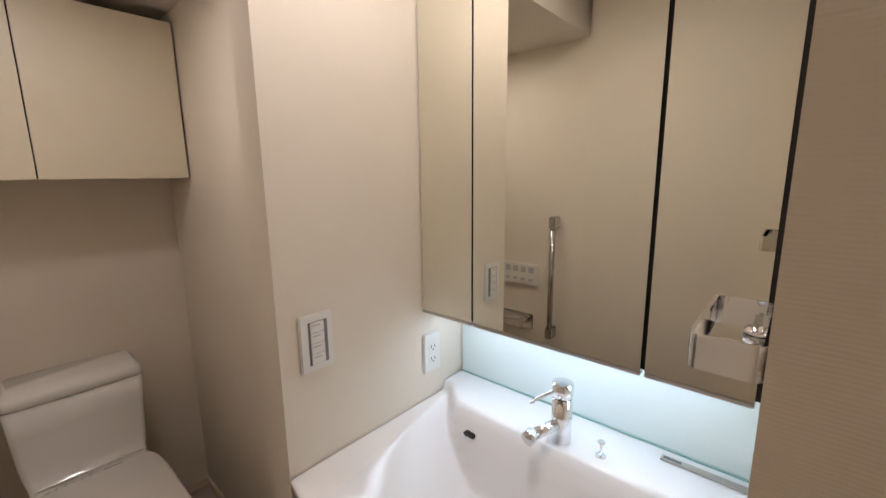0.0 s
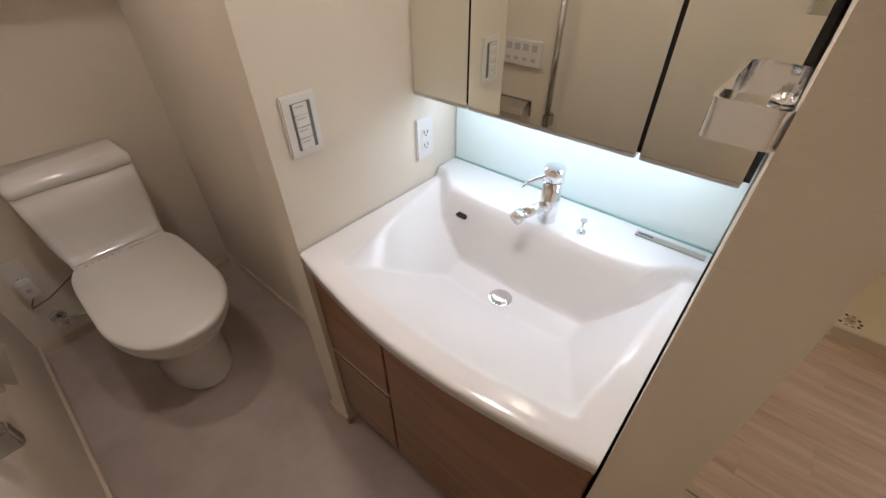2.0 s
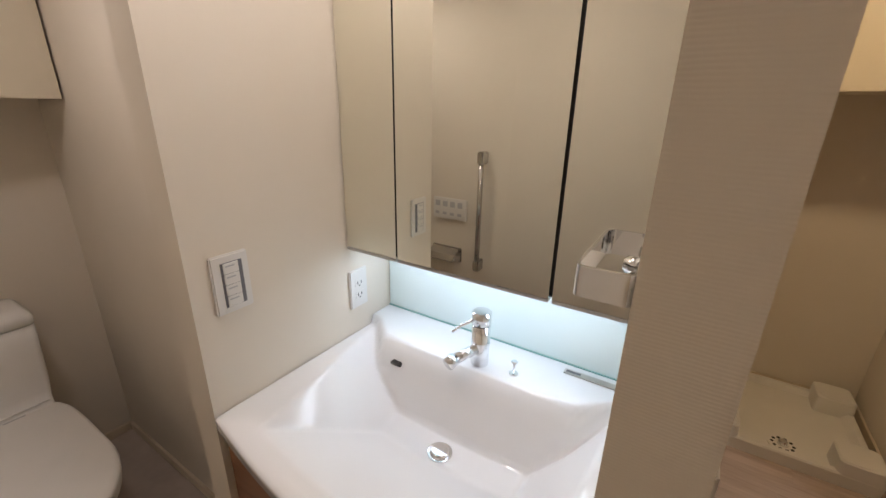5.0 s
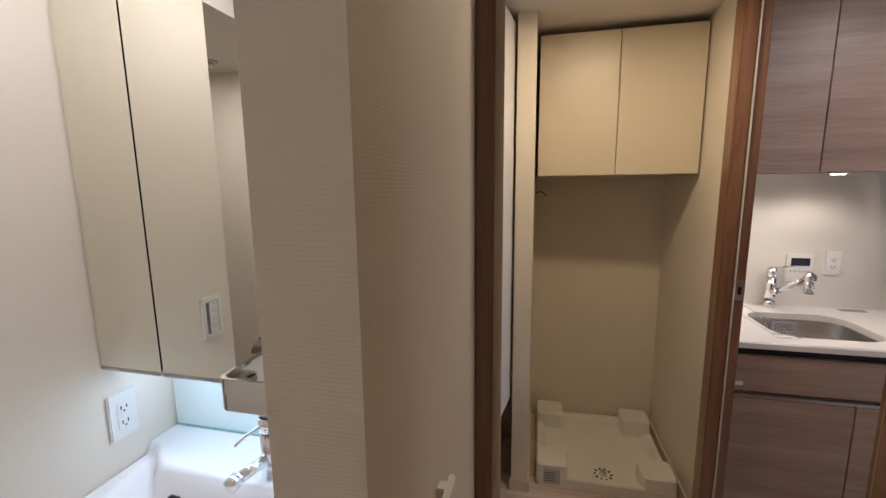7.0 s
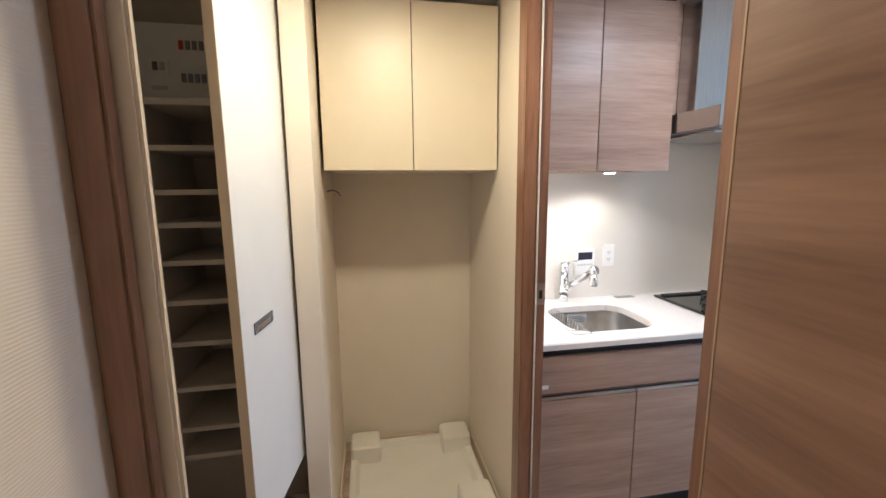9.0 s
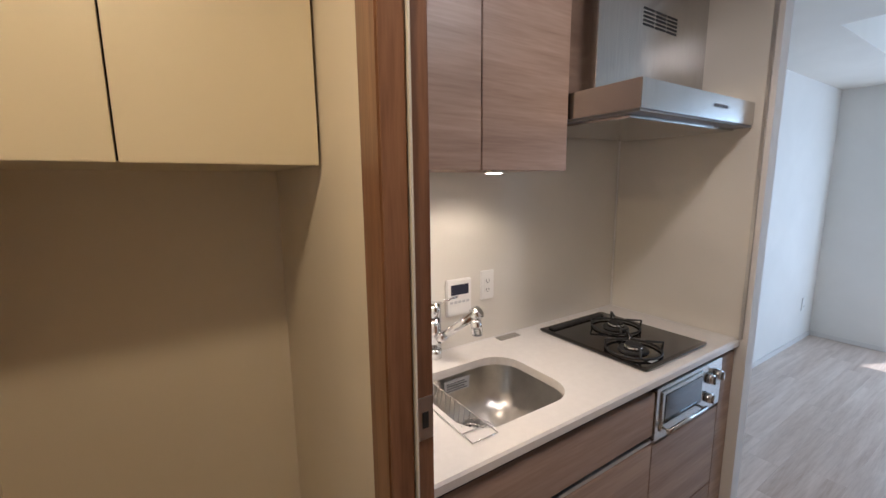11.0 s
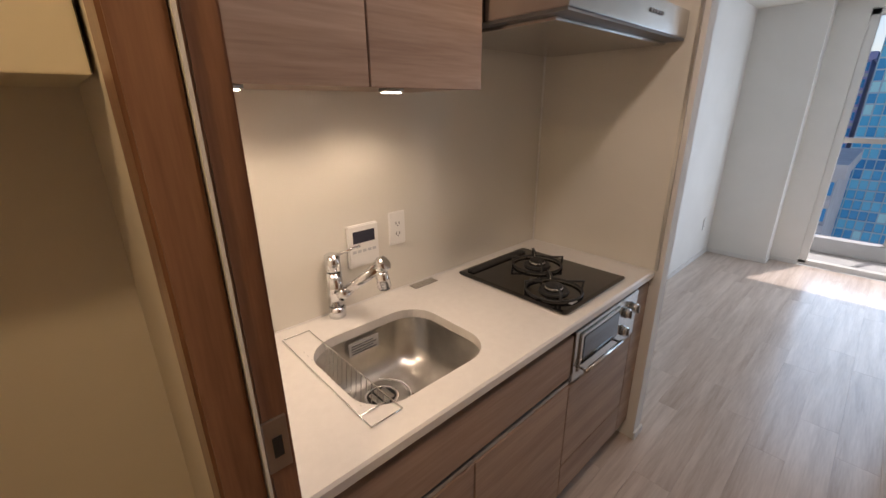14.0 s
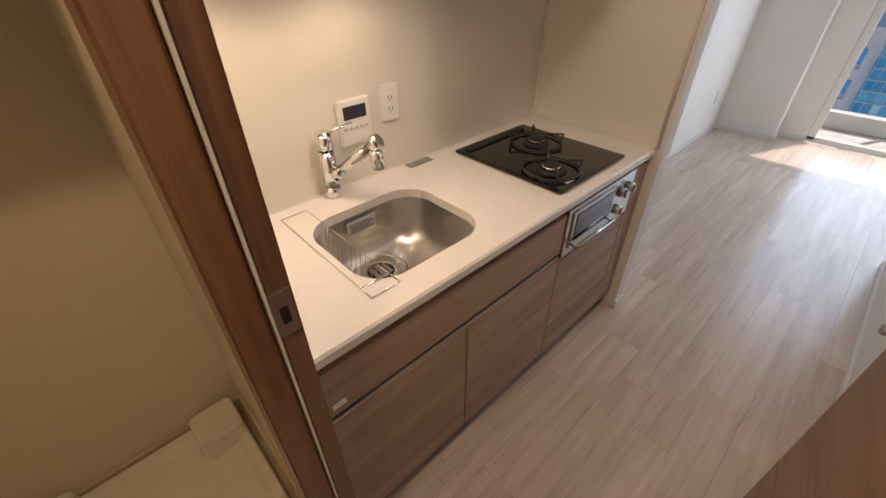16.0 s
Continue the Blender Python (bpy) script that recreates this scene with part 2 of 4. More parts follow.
# washroom
wall("wall_toilet_back", (-1.33, -0.27, 0), (-1.23, 0.76, TOP), PAPER)
wall("wall_toilet_side", (-1.23, -0.27, 0), (0.03, -0.17, TOP), PAPER)
wall("wall_washroom_back", (0.03, -0.27, 0), (1.82, -0.12, TOP), PAPER)
wall("wall_toilet_vanity", (-1.23, 0.66, 0), (-0.085, 0.76, TOP), PAPER)
wall("wall_vanity_left", (-0.085, 0.485, 0), (0.0, 1.09, TOP), PAPER)
wall("wall_vanity_back", (-0.085, 1.09, 0), (0.768, 1.17, TOP), PAPER)
wall("wall_partition", (0.768, 0.492, 0), (0.857, 1.10, TOP), RIBPAPER, "partition end with horizontally ribbed cream wallpaper")
wall("wall_washroom_right", (1.72, -0.12, 0), (1.82, 1.10, TOP), PAPER)
structure(box("ceiling_washroom", (0.0, -0.27, TOP), (1.82, 1.05, TOP + 0.1), CEILING), "plain cream ceiling paper", "ceiling")
structure(box("ceiling_toilet", (-1.33, -0.27, 2.04), (0.0, 0.76, TOP + 0.1), CEILING), "lowered cream ceiling over the toilet", "ceiling")
# hall
wall("wall_hall_south", (-1.2, 1.17, 0), (0.775, 1.25, TOP), PAPER)
wall("wall_hall_west", (-1.3, 1.17, 0), (-1.2, 2.9, TOP), PAPER)
wall("wall_hall_north", (-1.2, 2.02, 0), (0.0, 2.1, TOP), PAPER)
wall("wall_closet_back", (-0.08, 2.47, 0), (0.888, 2.55, TOP), CLOSET, "grey-beige lining at the back of the shoe closet")
wall("wall_closet_side", (-0.08, 2.1, 0), (0.0, 2.47, TOP), CLOSET, "grey-beige closet side")
wall("wall_closet_laundry", (0.889, 2.055, 0), (0.968, 2.85, TOP), PAPER, "slim cream pier between shoe closet and laundry niche")
wall("wall_laundry_back", (0.968, 2.765, 0), (1.69, 2.85, TOP), PAPER)
wall("wall_laundry_kitchen", (1.69, 1.97, 0), (1.762, 2.85, TOP), PAPER)
structure(box("ceiling_hall", (-1.3, 1.05, TOP), (1.76, 2.9, TOP + 0.1), CEILING), "plain cream ceiling paper", "ceiling")
wall("wall_over_washroom_door", (0.854, 1.0, 2.1), (1.72, 1.06, TOP), PAPER)
wall("wall_over_living_door", (1.67, 1.1, 2.15), (1.76, 2.0, TOP), PAPER)
wall("wall_living_door_side", (1.702, 1.1005, 0), (1.82, 1.138, TOP), WHITEPAPER)
# kitchen and living room
wall("wall_kitchen_back", (1.762, 2.63, 0), (3.36, 2.75, KT), WHITEPAPER, "white papered kitchen wall")
wall("wall_kitchen_end", (3.292, 2.0, 0), (3.362, 2.63, KT), WHITEPAPER, "slim white wall at the end of the kitchen")
wall("wall_living_north", (3.362, 2.59, 0), (6.47, 2.75, TOP + 0.3), WHITEPAPER, "plain white papered living room wall")
wall("wall_window_pier", (6.47, 2.08, 0), (6.75, 2.75, TOP + 0.3), WHITEPAPER, "white papered pier beside the window")
wall("wall_window_reveal", (6.66, 1.86, 0), (6.80, 2.08, TOP + 0.3), WHITEPAPER, "white papered recess beside the window")
wall("wall_window_head", (6.66, -2.5, 2.2), (6.80, 1.86, TOP + 0.3), WHITEPAPER, "white wall over the balcony window")
wall("wall_corridor_south", (1.82, 1.0, 0), (4.7, 1.10, KT), WHITEPAPER, "plain white papered wall along the kitchen")
wall("wall_living_west", (4.6, -2.5, 0), (4.7, 1.0, TOP + 0.3), WHITEPAPER, "plain white papered living room wall")
wall("wall_living_south", (4.7, -2.6, 0), (6.8, -2.5, TOP + 0.3), WHITEPAPER, "plain white papered living room wall")
bm = bmesh.new()
add_box(bm, (1.762, 1.0, KT), (4.37, 2.75, TOP + 0.35))
add_box(bm, (4.37, 2.12, KT), (6.66, 2.75, TOP + 0.35))
add_box(bm, (5.93, -2.5, KT), (6.66, 2.12, TOP + 0.35))
add_box(bm, (4.37, -2.5, 2.50), (5.93, 2.12, 2.63))
structure(finish("ceiling_living", bm, CEILING), "white ceiling with a raised tray over the living room", "ceiling")


def baseboard(lo, hi, mat):
    structure(box("baseboard", lo, hi, mat, None, 0.003), "slim painted skirting board at the wall foot", "baseboard")


BH = 0.045
for lo, hi in (((-1.23, -0.17, 0), (-1.22, 0.66, BH)), ((-1.22, -0.17, 0), (0.03, -0.16, BH)), ((-1.22, 0.65, 0), (-0.095, 0.66, BH)),
               ((-0.095, 0.475, 0), (-0.085, 0.66, BH)), ((-0.085, 0.475, 0), (0.01, 0.485, BH)), ((0.758, 0.482, 0), (0.867, 0.492, BH)),
               ((0.857, 0.492, 0), (0.867, 0.99, BH)), ((0.04, -0.12, 0), (1.72, -0.11, BH)),
               ((0.978, 2.755, 0), (1.69, 2.765, 0.06)), ((0.968, 2.055, 0), (0.978, 2.755, 0.06)), ((1.68, 1.98, 0), (1.69, 2.755, 0.06)),
               ((0.879, 2.045, 0), (0.978, 2.055, 0.06))):
    baseboard(lo, hi, TRIM)
for lo, hi in (((3.362, 2.58, 0), (6.47, 2.59, BH)), ((6.46, 2.08, 0), (6.47, 2.58, BH)), ((6.46, 2.07, 0), (6.66, 2.08, BH)), ((6.65, 1.86, 0), (6.66, 2.07, BH)),
               ((3.282, 1.99, 0), (3.372, 2.0, BH)), ((3.362, 2.0, 0), (3.372, 2.58, BH)), ((2.6, 1.10, 0), (4.7, 1.11, BH))):
    baseboard(lo, hi, WHITETRIM)

# door frames
def frame_piece(lo, hi, parent, mat=JAMBWOOD):
    return box("jamb", lo, hi, mat, parent, 0.004)


df = structure(thing("door_frame_washroom", (0.88, 1.03, 0), "", ""), "walnut-brown wooden frame of the washroom doorway", "door frame")
frame_piece((0.8575, 1.075, 0), (0.896, 1.0995, 2.1), df)
box("casing", (0.840, 1.1005, 0), (0.914, 1.115, 2.1), TRIM, df, 0.004)
frame_piece((1.647, 1.078, 0), (1.70, 1.128, 2.1), df)
frame_piece((0.854, 0.995, 2.1), (1.70, 1.075, 2.135), df)
settle_parts(df)
dl = structure(thing("door_1", (1.68, 0.9, 0), "", ""), "open walnut-veneer washroom door with horizontal grain", "door")
box("edge_band", (1.6195, 1.0745, 0.012), (1.6462, 1.0775, 2.088), EDGEBAND, dl, 0, "door edge band with its yellowish light in the colour")
box("door_leaf", (1.618, 0.30, 0.01), (1.654, 1.074, 2.09), DOORWOOD, dl, 0.003)
settle_parts(dl)

df = structure(thing("door_frame_living", (1.74, 1.9, 0), "", ""), "dark walnut door frame with a pale seal strip", "door frame")
frame_piece((1.668, 1.925, 0), (1.7165, 2.0, 2.12), df)
frame_piece((1.7235, 1.932, 0), (1.760, 2.0, 2.12), df)
box("seal_strip", (1.7185, 1.922, 0), (1.7222, 1.96, 2.12), PLASTIC, df, 0, "pale metal seal strip")
frame_piece((1.702, 1.139, 0), (1.76, 1.160, 2.12), df)
frame_piece((1.668, 1.14, 2.12), (1.76, 2.0, 2.15), df)
plate = box("strike_plate", (1.725, 1.929, 1.045), (1.755, 1.933, 1.125), ALU, df, 0.001, "brushed steel strike plate")
settle_parts(df)
sp = box("latch_hole", (1.734, 1.9275, 1.068), (1.746, 1.9292, 1.098), BLACK, plate)

dl = structure(thing("door_2", (1.80, 1.12, 0), "", ""), "open walnut-veneer door to the living room", "door")
leaf = box("door_leaf", (0, -0.0175, 0.01), (0.72, 0.0175, 2.10), DOORWOOD, dl, 0.003)
hb = tube("door_handle", (0.66, 0.0175, 1.0), (0.66, 0.06, 1.0), 0.009, ALU, leaf)
dl.matrix_world = pose(1.79, 1.17, 0, 0, 0, 9.5)

# ---- window and outside ----
win = structure(thing("window_1", (6.73, 0.6, 0), "", ""), "tall balcony window with white frame", "window")
for lo, hi in (((6.69, 1.80, 0.02), (6.77, 1.86, 2.2)), ((6.69, 0.72, 0.02), (6.77, 0.78, 2.2)), ((6.69, -0.50, 0.02), (6.77, -0.44, 2.2)), ((6.69, -0.5, 0.0), (6.77, 1.86, 0.05)), ((6.69, -0.5, 2.15), (6.77, 1.86, 2.2))):
    box("window_frame", lo, hi, PLASTIC, win, 0.004)
for y0, y1 in ((0.78, 1.80), (-0.44, 0.72)):
    pane = box("pane", (6.725, y0, 0.05), (6.733, y1, 2.15), GLASS, win)
    pane.visible_shadow = False
settle_parts(win)
wall("wall_window_south", (6.66, -2.5, 0), (6.80, -0.5, 2.2), WHITEPAPER, "white wall beside the balcony window")
structure(box("balcony_floor", (6.8, -6, -0.25), (8.3, 4.2, -0.06), TILE), "pale grey balcony floor", "balcony floor")
structure(box("balcony_slab_above", (6.8, -6, 2.36), (7.60, 4.2, 2.6), CONCRETE), "pale soffit of the balcony above", "balcony soffit")
structure(box("balcony_end_wall", (6.8, 2.6, -0.06), (8.2, 2.7, 2.36), CONCRETE), "pale balcony end wall", "wall")
rail = thing("balcony_railing", (7.6, 0, -0.06), "glass balcony railing with a pale metal handrail", "railing")
box("handrail", (7.53, -5.9, 1.10), (7.60, 2.6, 1.15), ALU, rail, 0.008)
box("kerb", (7.50, -5.9, -0.06), (7.64, 2.6, 0.10), CONCRETE, rail, 0.006)
for i in range(7):
    y = 2.5 - i * 1.2
    box("post", (7.545, y - 0.02, 0.10), (7.585, y + 0.02, 1.10), ALU, rail)
    g = box("pane", (7.56, y - 1.17, 0.14), (7.568, y - 0.03, 1.06), GLASS, rail)
    g.visible_shadow = False
settle_parts(rail)
structure(box("ground", (-400, -500, -40.2), (600, 500, -40), CONCRETE), "pale city ground far below", "ground")


TONES = [material("tower_pane", c, 0.12) for c in ((0.04, 0.30, 0.62), (0.08, 0.48, 0.80), (0.16, 0.64, 0.88), (0.06, 0.40, 0.74), (0.10, 0.55, 0.84), (0.50, 0.90, 0.95))]


def tower(at, wx, wy, h, nx, ny, nz, label, glass):
    root = thing("office_tower", at, label, "building")
    x, y, z = at
    box("core", (x, y - wy / 2, z), (x + wx, y + wy / 2, z + h), glass, root)
    bm = bmesh.new()
    for i in range(ny + 1):
        yy = y - wy / 2 + wy * i / ny
        add_box(bm, (x - 0.25, yy - 0.035, z), (x, yy + 0.035, z + h))
    for k in range(nz + 1):
        zz = z + h * k / nz
        add_box(bm, (x - 0.2, y - wy / 2, zz - 0.06), (x, y + wy / 2, zz + 0.06))
    tagged(finish("mullion_grid", bm, TOWERFRAME, root), kind="stuff")
    rng = random.Random(4)
    sets = [bmesh.new() for _ in TONES]
    for i in range(ny):
        for k in range(int(nz * 0.3), int(nz * 0.85)):
            y0, z0 = y - wy / 2 + wy * i / ny, z + h * k / nz
            add_box(sets[min(int((0.5 + 0.5 * math.sin(k * 0.37 + i * 0.21)) * 3.2 + rng.random() * 2.6), 5)], (x - 0.12, y0 + 0.05, z0 + 0.06), (x - 0.02, y0 + wy / ny - 0.05, z0 + h / nz - 0.06))
    for bm, tone in zip(sets, TONES):
        tagged(finish("panes", bm, tone, root), kind="stuff")
    settle_parts(root)
    return root


tower((52, -9.1, -40), 30, 26, 88, 1, 44, 100, "blue glass office tower with a pale mullion grid", TOWERGLASS)


def block(name, at, wx, wy, h, floors, bays, mat, label):
    """A plain building: a body, floor bands and one window strip a bay and floor on the side that looks to the flat."""
    root = thing(name, at, label, "building")
    x, y, z = at
    box("body", (x, y - wy / 2, z), (x + wx, y + wy / 2, z + h), mat, root)
    box("parapet", (x - 0.3, y - wy / 2 - 0.3, z + h), (x + wx + 0.3, y + wy / 2 + 0.3, z + h + 0.8), mat, root)
    bm, bands = bmesh.new(), bmesh.new()
    for k in range(floors):
        z0 = z + h * k / floors
        add_box(bands, (x - 0.25, y - wy / 2, z0), (x, y + wy / 2, z0 + 0.35))
        for i in range(bays):
            y0 = y - wy / 2 + wy * i / bays
            add_box(bm, (x - 0.06, y0 + wy / bays * 0.15, z0 + h / floors * 0.35), (x - 0.01, y0 + wy / bays * 0.85, z0 + h / floors * 0.85))
    tagged(finish("windows", bm, TONES[0], root), kind="stuff")
    tagged(finish("floor_bands", bands, CONCRETE, root), kind="stuff")
    settle_parts(root)


block("apartment_block", (70, 9.5, -40), 20, 8.5, 46, 26, 12, VIOLET, "narrow violet-grey apartment block beyond the tower")
block("low_building", (34, 5.4, -40), 12, 4.4, 37.4, 24, 9, CONCRETE, "pale low building with rows of windows before the tower")

# ---- washroom things ----
def front_edge(x):
    return 0.485 - 0.046 * math.sin(math.pi * min(max(x / 0.765, 0), 1))


def ramp(v, a, b):
    t = min(max((v - a) / (b - a), 0), 1)
    return t * t * (3 - 2 * t)


def deck_edge(x):
    u = x / 0.765
    return 0.985 - 0.06 * ramp(u, 0.02, 0.16) * ramp(1 - u, 0.02, 0.16) - 0.02 * math.sin(math.pi * u)


def basin_height(x, y):
    yd = deck_edge(x)
    if y > yd:
        return 0.80 + 0.028 * ramp(y, yd, yd + 0.014)
    lean = min(max((0.95 - y) / 0.4, 0), 1)
    slopes = ((x - 0.03 - 0.075 * lean) / 0.16, (0.74 - 0.04 * lean - x) / 0.14, (y - front_edge(x) - 0.055) / 0.27, (yd - 0.004 - y) / 0.045)
    k = 70.0
    f = -math.log(sum(math.exp(-k * min(max(v, -0.2), 1.3)) for v in slopes) + math.exp(-k)) / k
    return 0.80 - 0.148 * min(max(f + 0.0, 0), 1)


def vanity():
    root = thing("vanity_cabinet", (0.38, 0.8, 0), "washbasin cabinet with reddish-brown wood fronts and shaded grip gap", "vanity")
    box("carcass", (0.004, 0.535, 0.10), (0.762, 1.085, 0.62), VANWOOD, root)
    box("toe_kick", (0.012, 0.56, 0.0), (0.756, 1.08, 0.098), VANWOOD, root)
    # black strip stands in for the shade under the basin edge
    box("grip_gap", (0.004, 0.515, 0.742), (0.762, 0.535, 0.765), BLACK, root)
    for nm, x0, x1, z0, z1 in (("drawer_front", 0.006, 0.252, 0.425, 0.742), ("drawer_front", 0.006, 0.252, 0.105, 0.408), ("door", 0.258, 0.760, 0.105, 0.742)):
        p = box(nm, (x0, 0.498, z0), (x1, 0.535, z1), VANWOOD, root, 0.002)
    box("grip_rail", (0.006, 0.4995, 0.4095), (0.252, 0.535, 0.4235), ALU, root, 0.001, "slim metal grip rail")
    box("side_panel", (0.004, 0.535, 0.62), (0.02, 1.085, 0.76), VANWOOD, root)
    box("side_panel", (0.746, 0.535, 0.62), (0.762, 1.085, 0.76), VANWOOD, root)
    settle_parts(root)
    top = thing("washbasin", (0.38, 0.8, 0.76), "glossy white one-piece washbasin top with bowed front", "washbasin")
    bm = bmesh.new()
    nx, ny = 90, 70
    grid = []
    for i in range(nx + 1):
        x = 0.003 + 0.760 * i / nx
        col = []
        yf = front_edge(x)
        for j in range(ny + 1):
            s = j / ny
            y = yf + (1.082 - yf) * (s if j > 3 else j * j * j / 27 * 3 / ny)
            z = basin_height(x, y)
            edge = (y - yf)
            if edge < 0.007:
                z -= 0.007 - math.sqrt(max(0.007 ** 2 - (0.007 - edge) ** 2, 0))
            col.append(bm.verts.new((x, y, z)))
        grid.append(col)
    for i in range(nx):
        for j in range(ny):
            bm.faces.new((grid[i][j], grid[i + 1][j], grid[i + 1][j + 1], grid[i][j + 1]))
    low = [bm.verts.new((c[0].co.x, c[0].co.y, 0.770)) for c in grid]
    for i in range(nx):
        bm.faces.new((low[i], low[i + 1], grid[i + 1][0], grid[i][0]))
    back = [bm.verts.new((v.co.x, v.co.y + 0.06, 0.770)) for v in low]
    for i in range(nx):
        bm.faces.new((back[i], back[i + 1], low[i + 1], low[i]))
    b = finish("bowl", bm, BASIN, top, "", True)
    tube("drain_plug", (0.387, 0.80, 0.652), (0.387, 0.80, 0.662), 0.027, CHROME, top, 0.022, "polished chrome drain plug", 32, 0.002)
    tube("drain_ring", (0.387, 0.80, 0.649), (0.387, 0.80, 0.655), 0.031, CHROME, top)
    o = loft("overflow_slot", [[(c[0], 0.890 - c[1] * 0.3, 0.772 + c[1]) for c in rounded(0.178, 0, 0.017, 0.0065, 0.006, 0)], [(c[0], 0.93 - c[1] * 0.3, 0.772 + c[1]) for c in rounded(0.178, 0, 0.017, 0.0065, 0.006, 0)]], BLACK, top, "dark oval overflow slot")
    settle_parts(top)
    strip = thing("sticker_strip", (0.68, 1.04, 0.829), "slim silver-blue printed strip lying on the basin deck", "label")
    box("strip", (0.60, 1.035, 0.829), (0.755, 1.055, 0.833), ALU, strip, 0.0008)
    box("print", (0.605, 1.041, 0.8332), (0.64, 1.049, 0.8336), DARKREC, strip)
    settle_parts(strip)
    f = thing("basin_tap", (0.404, 0.957, 0.828), "polished chrome single-lever basin tap", "tap")
    tube("body", (0.404, 0.957, 0.828), (0.404, 0.957, 0.940), 0.0235, CHROME, f, None, "", 32, 0.002)
    tube("cap", (0.404, 0.957, 0.942), (0.404, 0.957, 0.978), 0.0245, CHROME, f, None, "", 32, 0.003)
    tube("spout", (0.400, 0.94, 0.878), (0.374, 0.880, 0.870), 0.013, CHROME, f, None, "", 24, 0.001)
    tube("nozzle", (0.3745, 0.883, 0.873), (0.366, 0.858, 0.862), 0.0165, CHROME, f, None, "", 24, 0.002)
    wire("lever", [(0.389, 0.945, 0.955), (0.364, 0.922, 0.940), (0.349, 0.907, 0.925)], 0.004, CHROME, f)
    settle_parts(f)
    k = thing("plug_knob", (0.497, 0.962, 0.828), "small chrome pull knob for the basin plug", "knob")
    tube("collar", (0.497, 0.962, 0.827), (0.497, 0.962, 0.832), 0.011, CHROME, k)
    tube("stem", (0.497, 0.962, 0.832), (0.497, 0.962, 0.858), 0.0025, CHROME, k)
    tube("knob_head", (0.497, 0.962, 0.858), (0.497, 0.962, 0.866), 0.006, CHROME, k, 0.009, "", 20, 0.002)
    settle_parts(k)


vanity()


def mirror_cabinet():
    root = thing("mirror_cabinet", (0.38, 1.0, 1.073), "three-door mirror cabinet with dark edges and an aluminium bottom rail", "mirror cabinet")
    box("body", (0.004, 0.925, 1.078), (0.762, 1.088, 2.19), BLACK, root)
    for x0, x1 in ((0.004, 0.176), (0.181, 0.578), (0.586, 0.752)):
        d = box("mirror_door", (x0, 0.905, 1.082), (x1, 0.924, 2.196), MIRROR, root)
        box("bottom_rail", (x0, 0.903, 1.073), (x1, 0.925, 1.0815), ALU, root, 0.0015, "slim aluminium rail")
    box("light_diffuser", (0.05, 0.955, 1.0705), (0.72, 1.015, 1.0775), COOLGLOW, root, 0, "glowing white strip light")
    settle_parts(root)
    g = thing("glass_splashback", (0.38, 1.085, 0.83), "pale mint glass splashback behind the basin", "splashback")
    box("glass_sheet", (0.004, 1.081, 0.832), (0.764, 1.088, 1.07), MINT, g, 0.001)
    box("edge_seal", (0.004, 1.077, 0.8285), (0.764, 1.0805, 0.8325), GREENEDGE, g, 0, "thin green glass edge")
    settle_parts(g)


mirror_cabinet()


def outlet(name, centre, facing, w, h, label, slots=2):
    """facing: 'x' (looks towards +X) or 'y' (looks towards -Y)."""
    root = thing(name, centre, label, "outlet", "wall outlets")

    def bx(n, u0, u1, z0, z1, d0, d1, mat, bev=0.0):
        cx, cy, cz = centre
        if facing == 'x':
            return box(n, (cx + d0, cy + u0, cz + z0), (cx + d1, cy + u1, cz + z1), mat, root, bev)
        return box(n, (cx + u0, cy - d1, cz + z0), (cx + u1, cy - d0, cz + z1), mat, root, bev)
    bx("plate", -w / 2, w / 2, -h / 2, h / 2, 0, 0.008, PLASTIC, 0.003)
    for s in range(slots):
        z = h * 0.14 * (1 if s else -1.2)
        bx("socket", -0.017, 0.017, z - 0.013, z + 0.013, 0.0082, 0.0095, PLASTIC, 0.001)
        bx("slot", -0.008, -0.0055, z - 0.003, z + 0.006, 0.0096, 0.0102, BLACK)
        bx("slot", 0.0055, 0.008, z - 0.003, z + 0.006, 0.0096, 0.0102, BLACK)
        bx("earth_hole", -0.002, 0.002, z - 0.010, z - 0.006, 0.0096, 0.0102, BLACK)
    settle_parts(root)
    return root


outlet("wall_outlet", (0.0, 0.938, 0.943), 'x', 0.07, 0.12, "white double wall outlet beside the mirror cabinet")
outlet("wall_outlet", (2.437, 2.618, 1.085), 'y', 0.07, 0.12, "white double wall outlet on the kitchen splashback")
outlet("wall_outlet", (6.18, 2.59, 0.36), 'y', 0.07, 0.12, "white wall outlet low on the living room wall", 1)
outlet("wall_outlet", (-1.23, -0.06, 0.38), 'x', 0.07, 0.12, "white wall outlet beside the toilet", 1)


def light_switch():
    root = thing("light_switch", (0, 0.571, 1.093), "white light switch plate with four grey-edged keys", "switch")
    box("plate", (0, 0.528, 1.030), (0.009, 0.610, 1.160), PLASTIC, root, 0.003)
    box("key_bed", (0.009, 0.548, 1.045), (0.0105, 0.594, 1.143), DARKREC, root)
    for i in range(4):
        z = 1.046 + i * 0.0243
        k = box("key", (0.0105, 0.552, z), (0.013, 0.585, z + 0.0235), PLASTIC, root, 0.001)
        box("key_print", (0.0131, 0.556, z + 0.015), (0.0134, 0.576, z + 0.018), PALEREC, k)
    settle_parts(root)


light_switch()


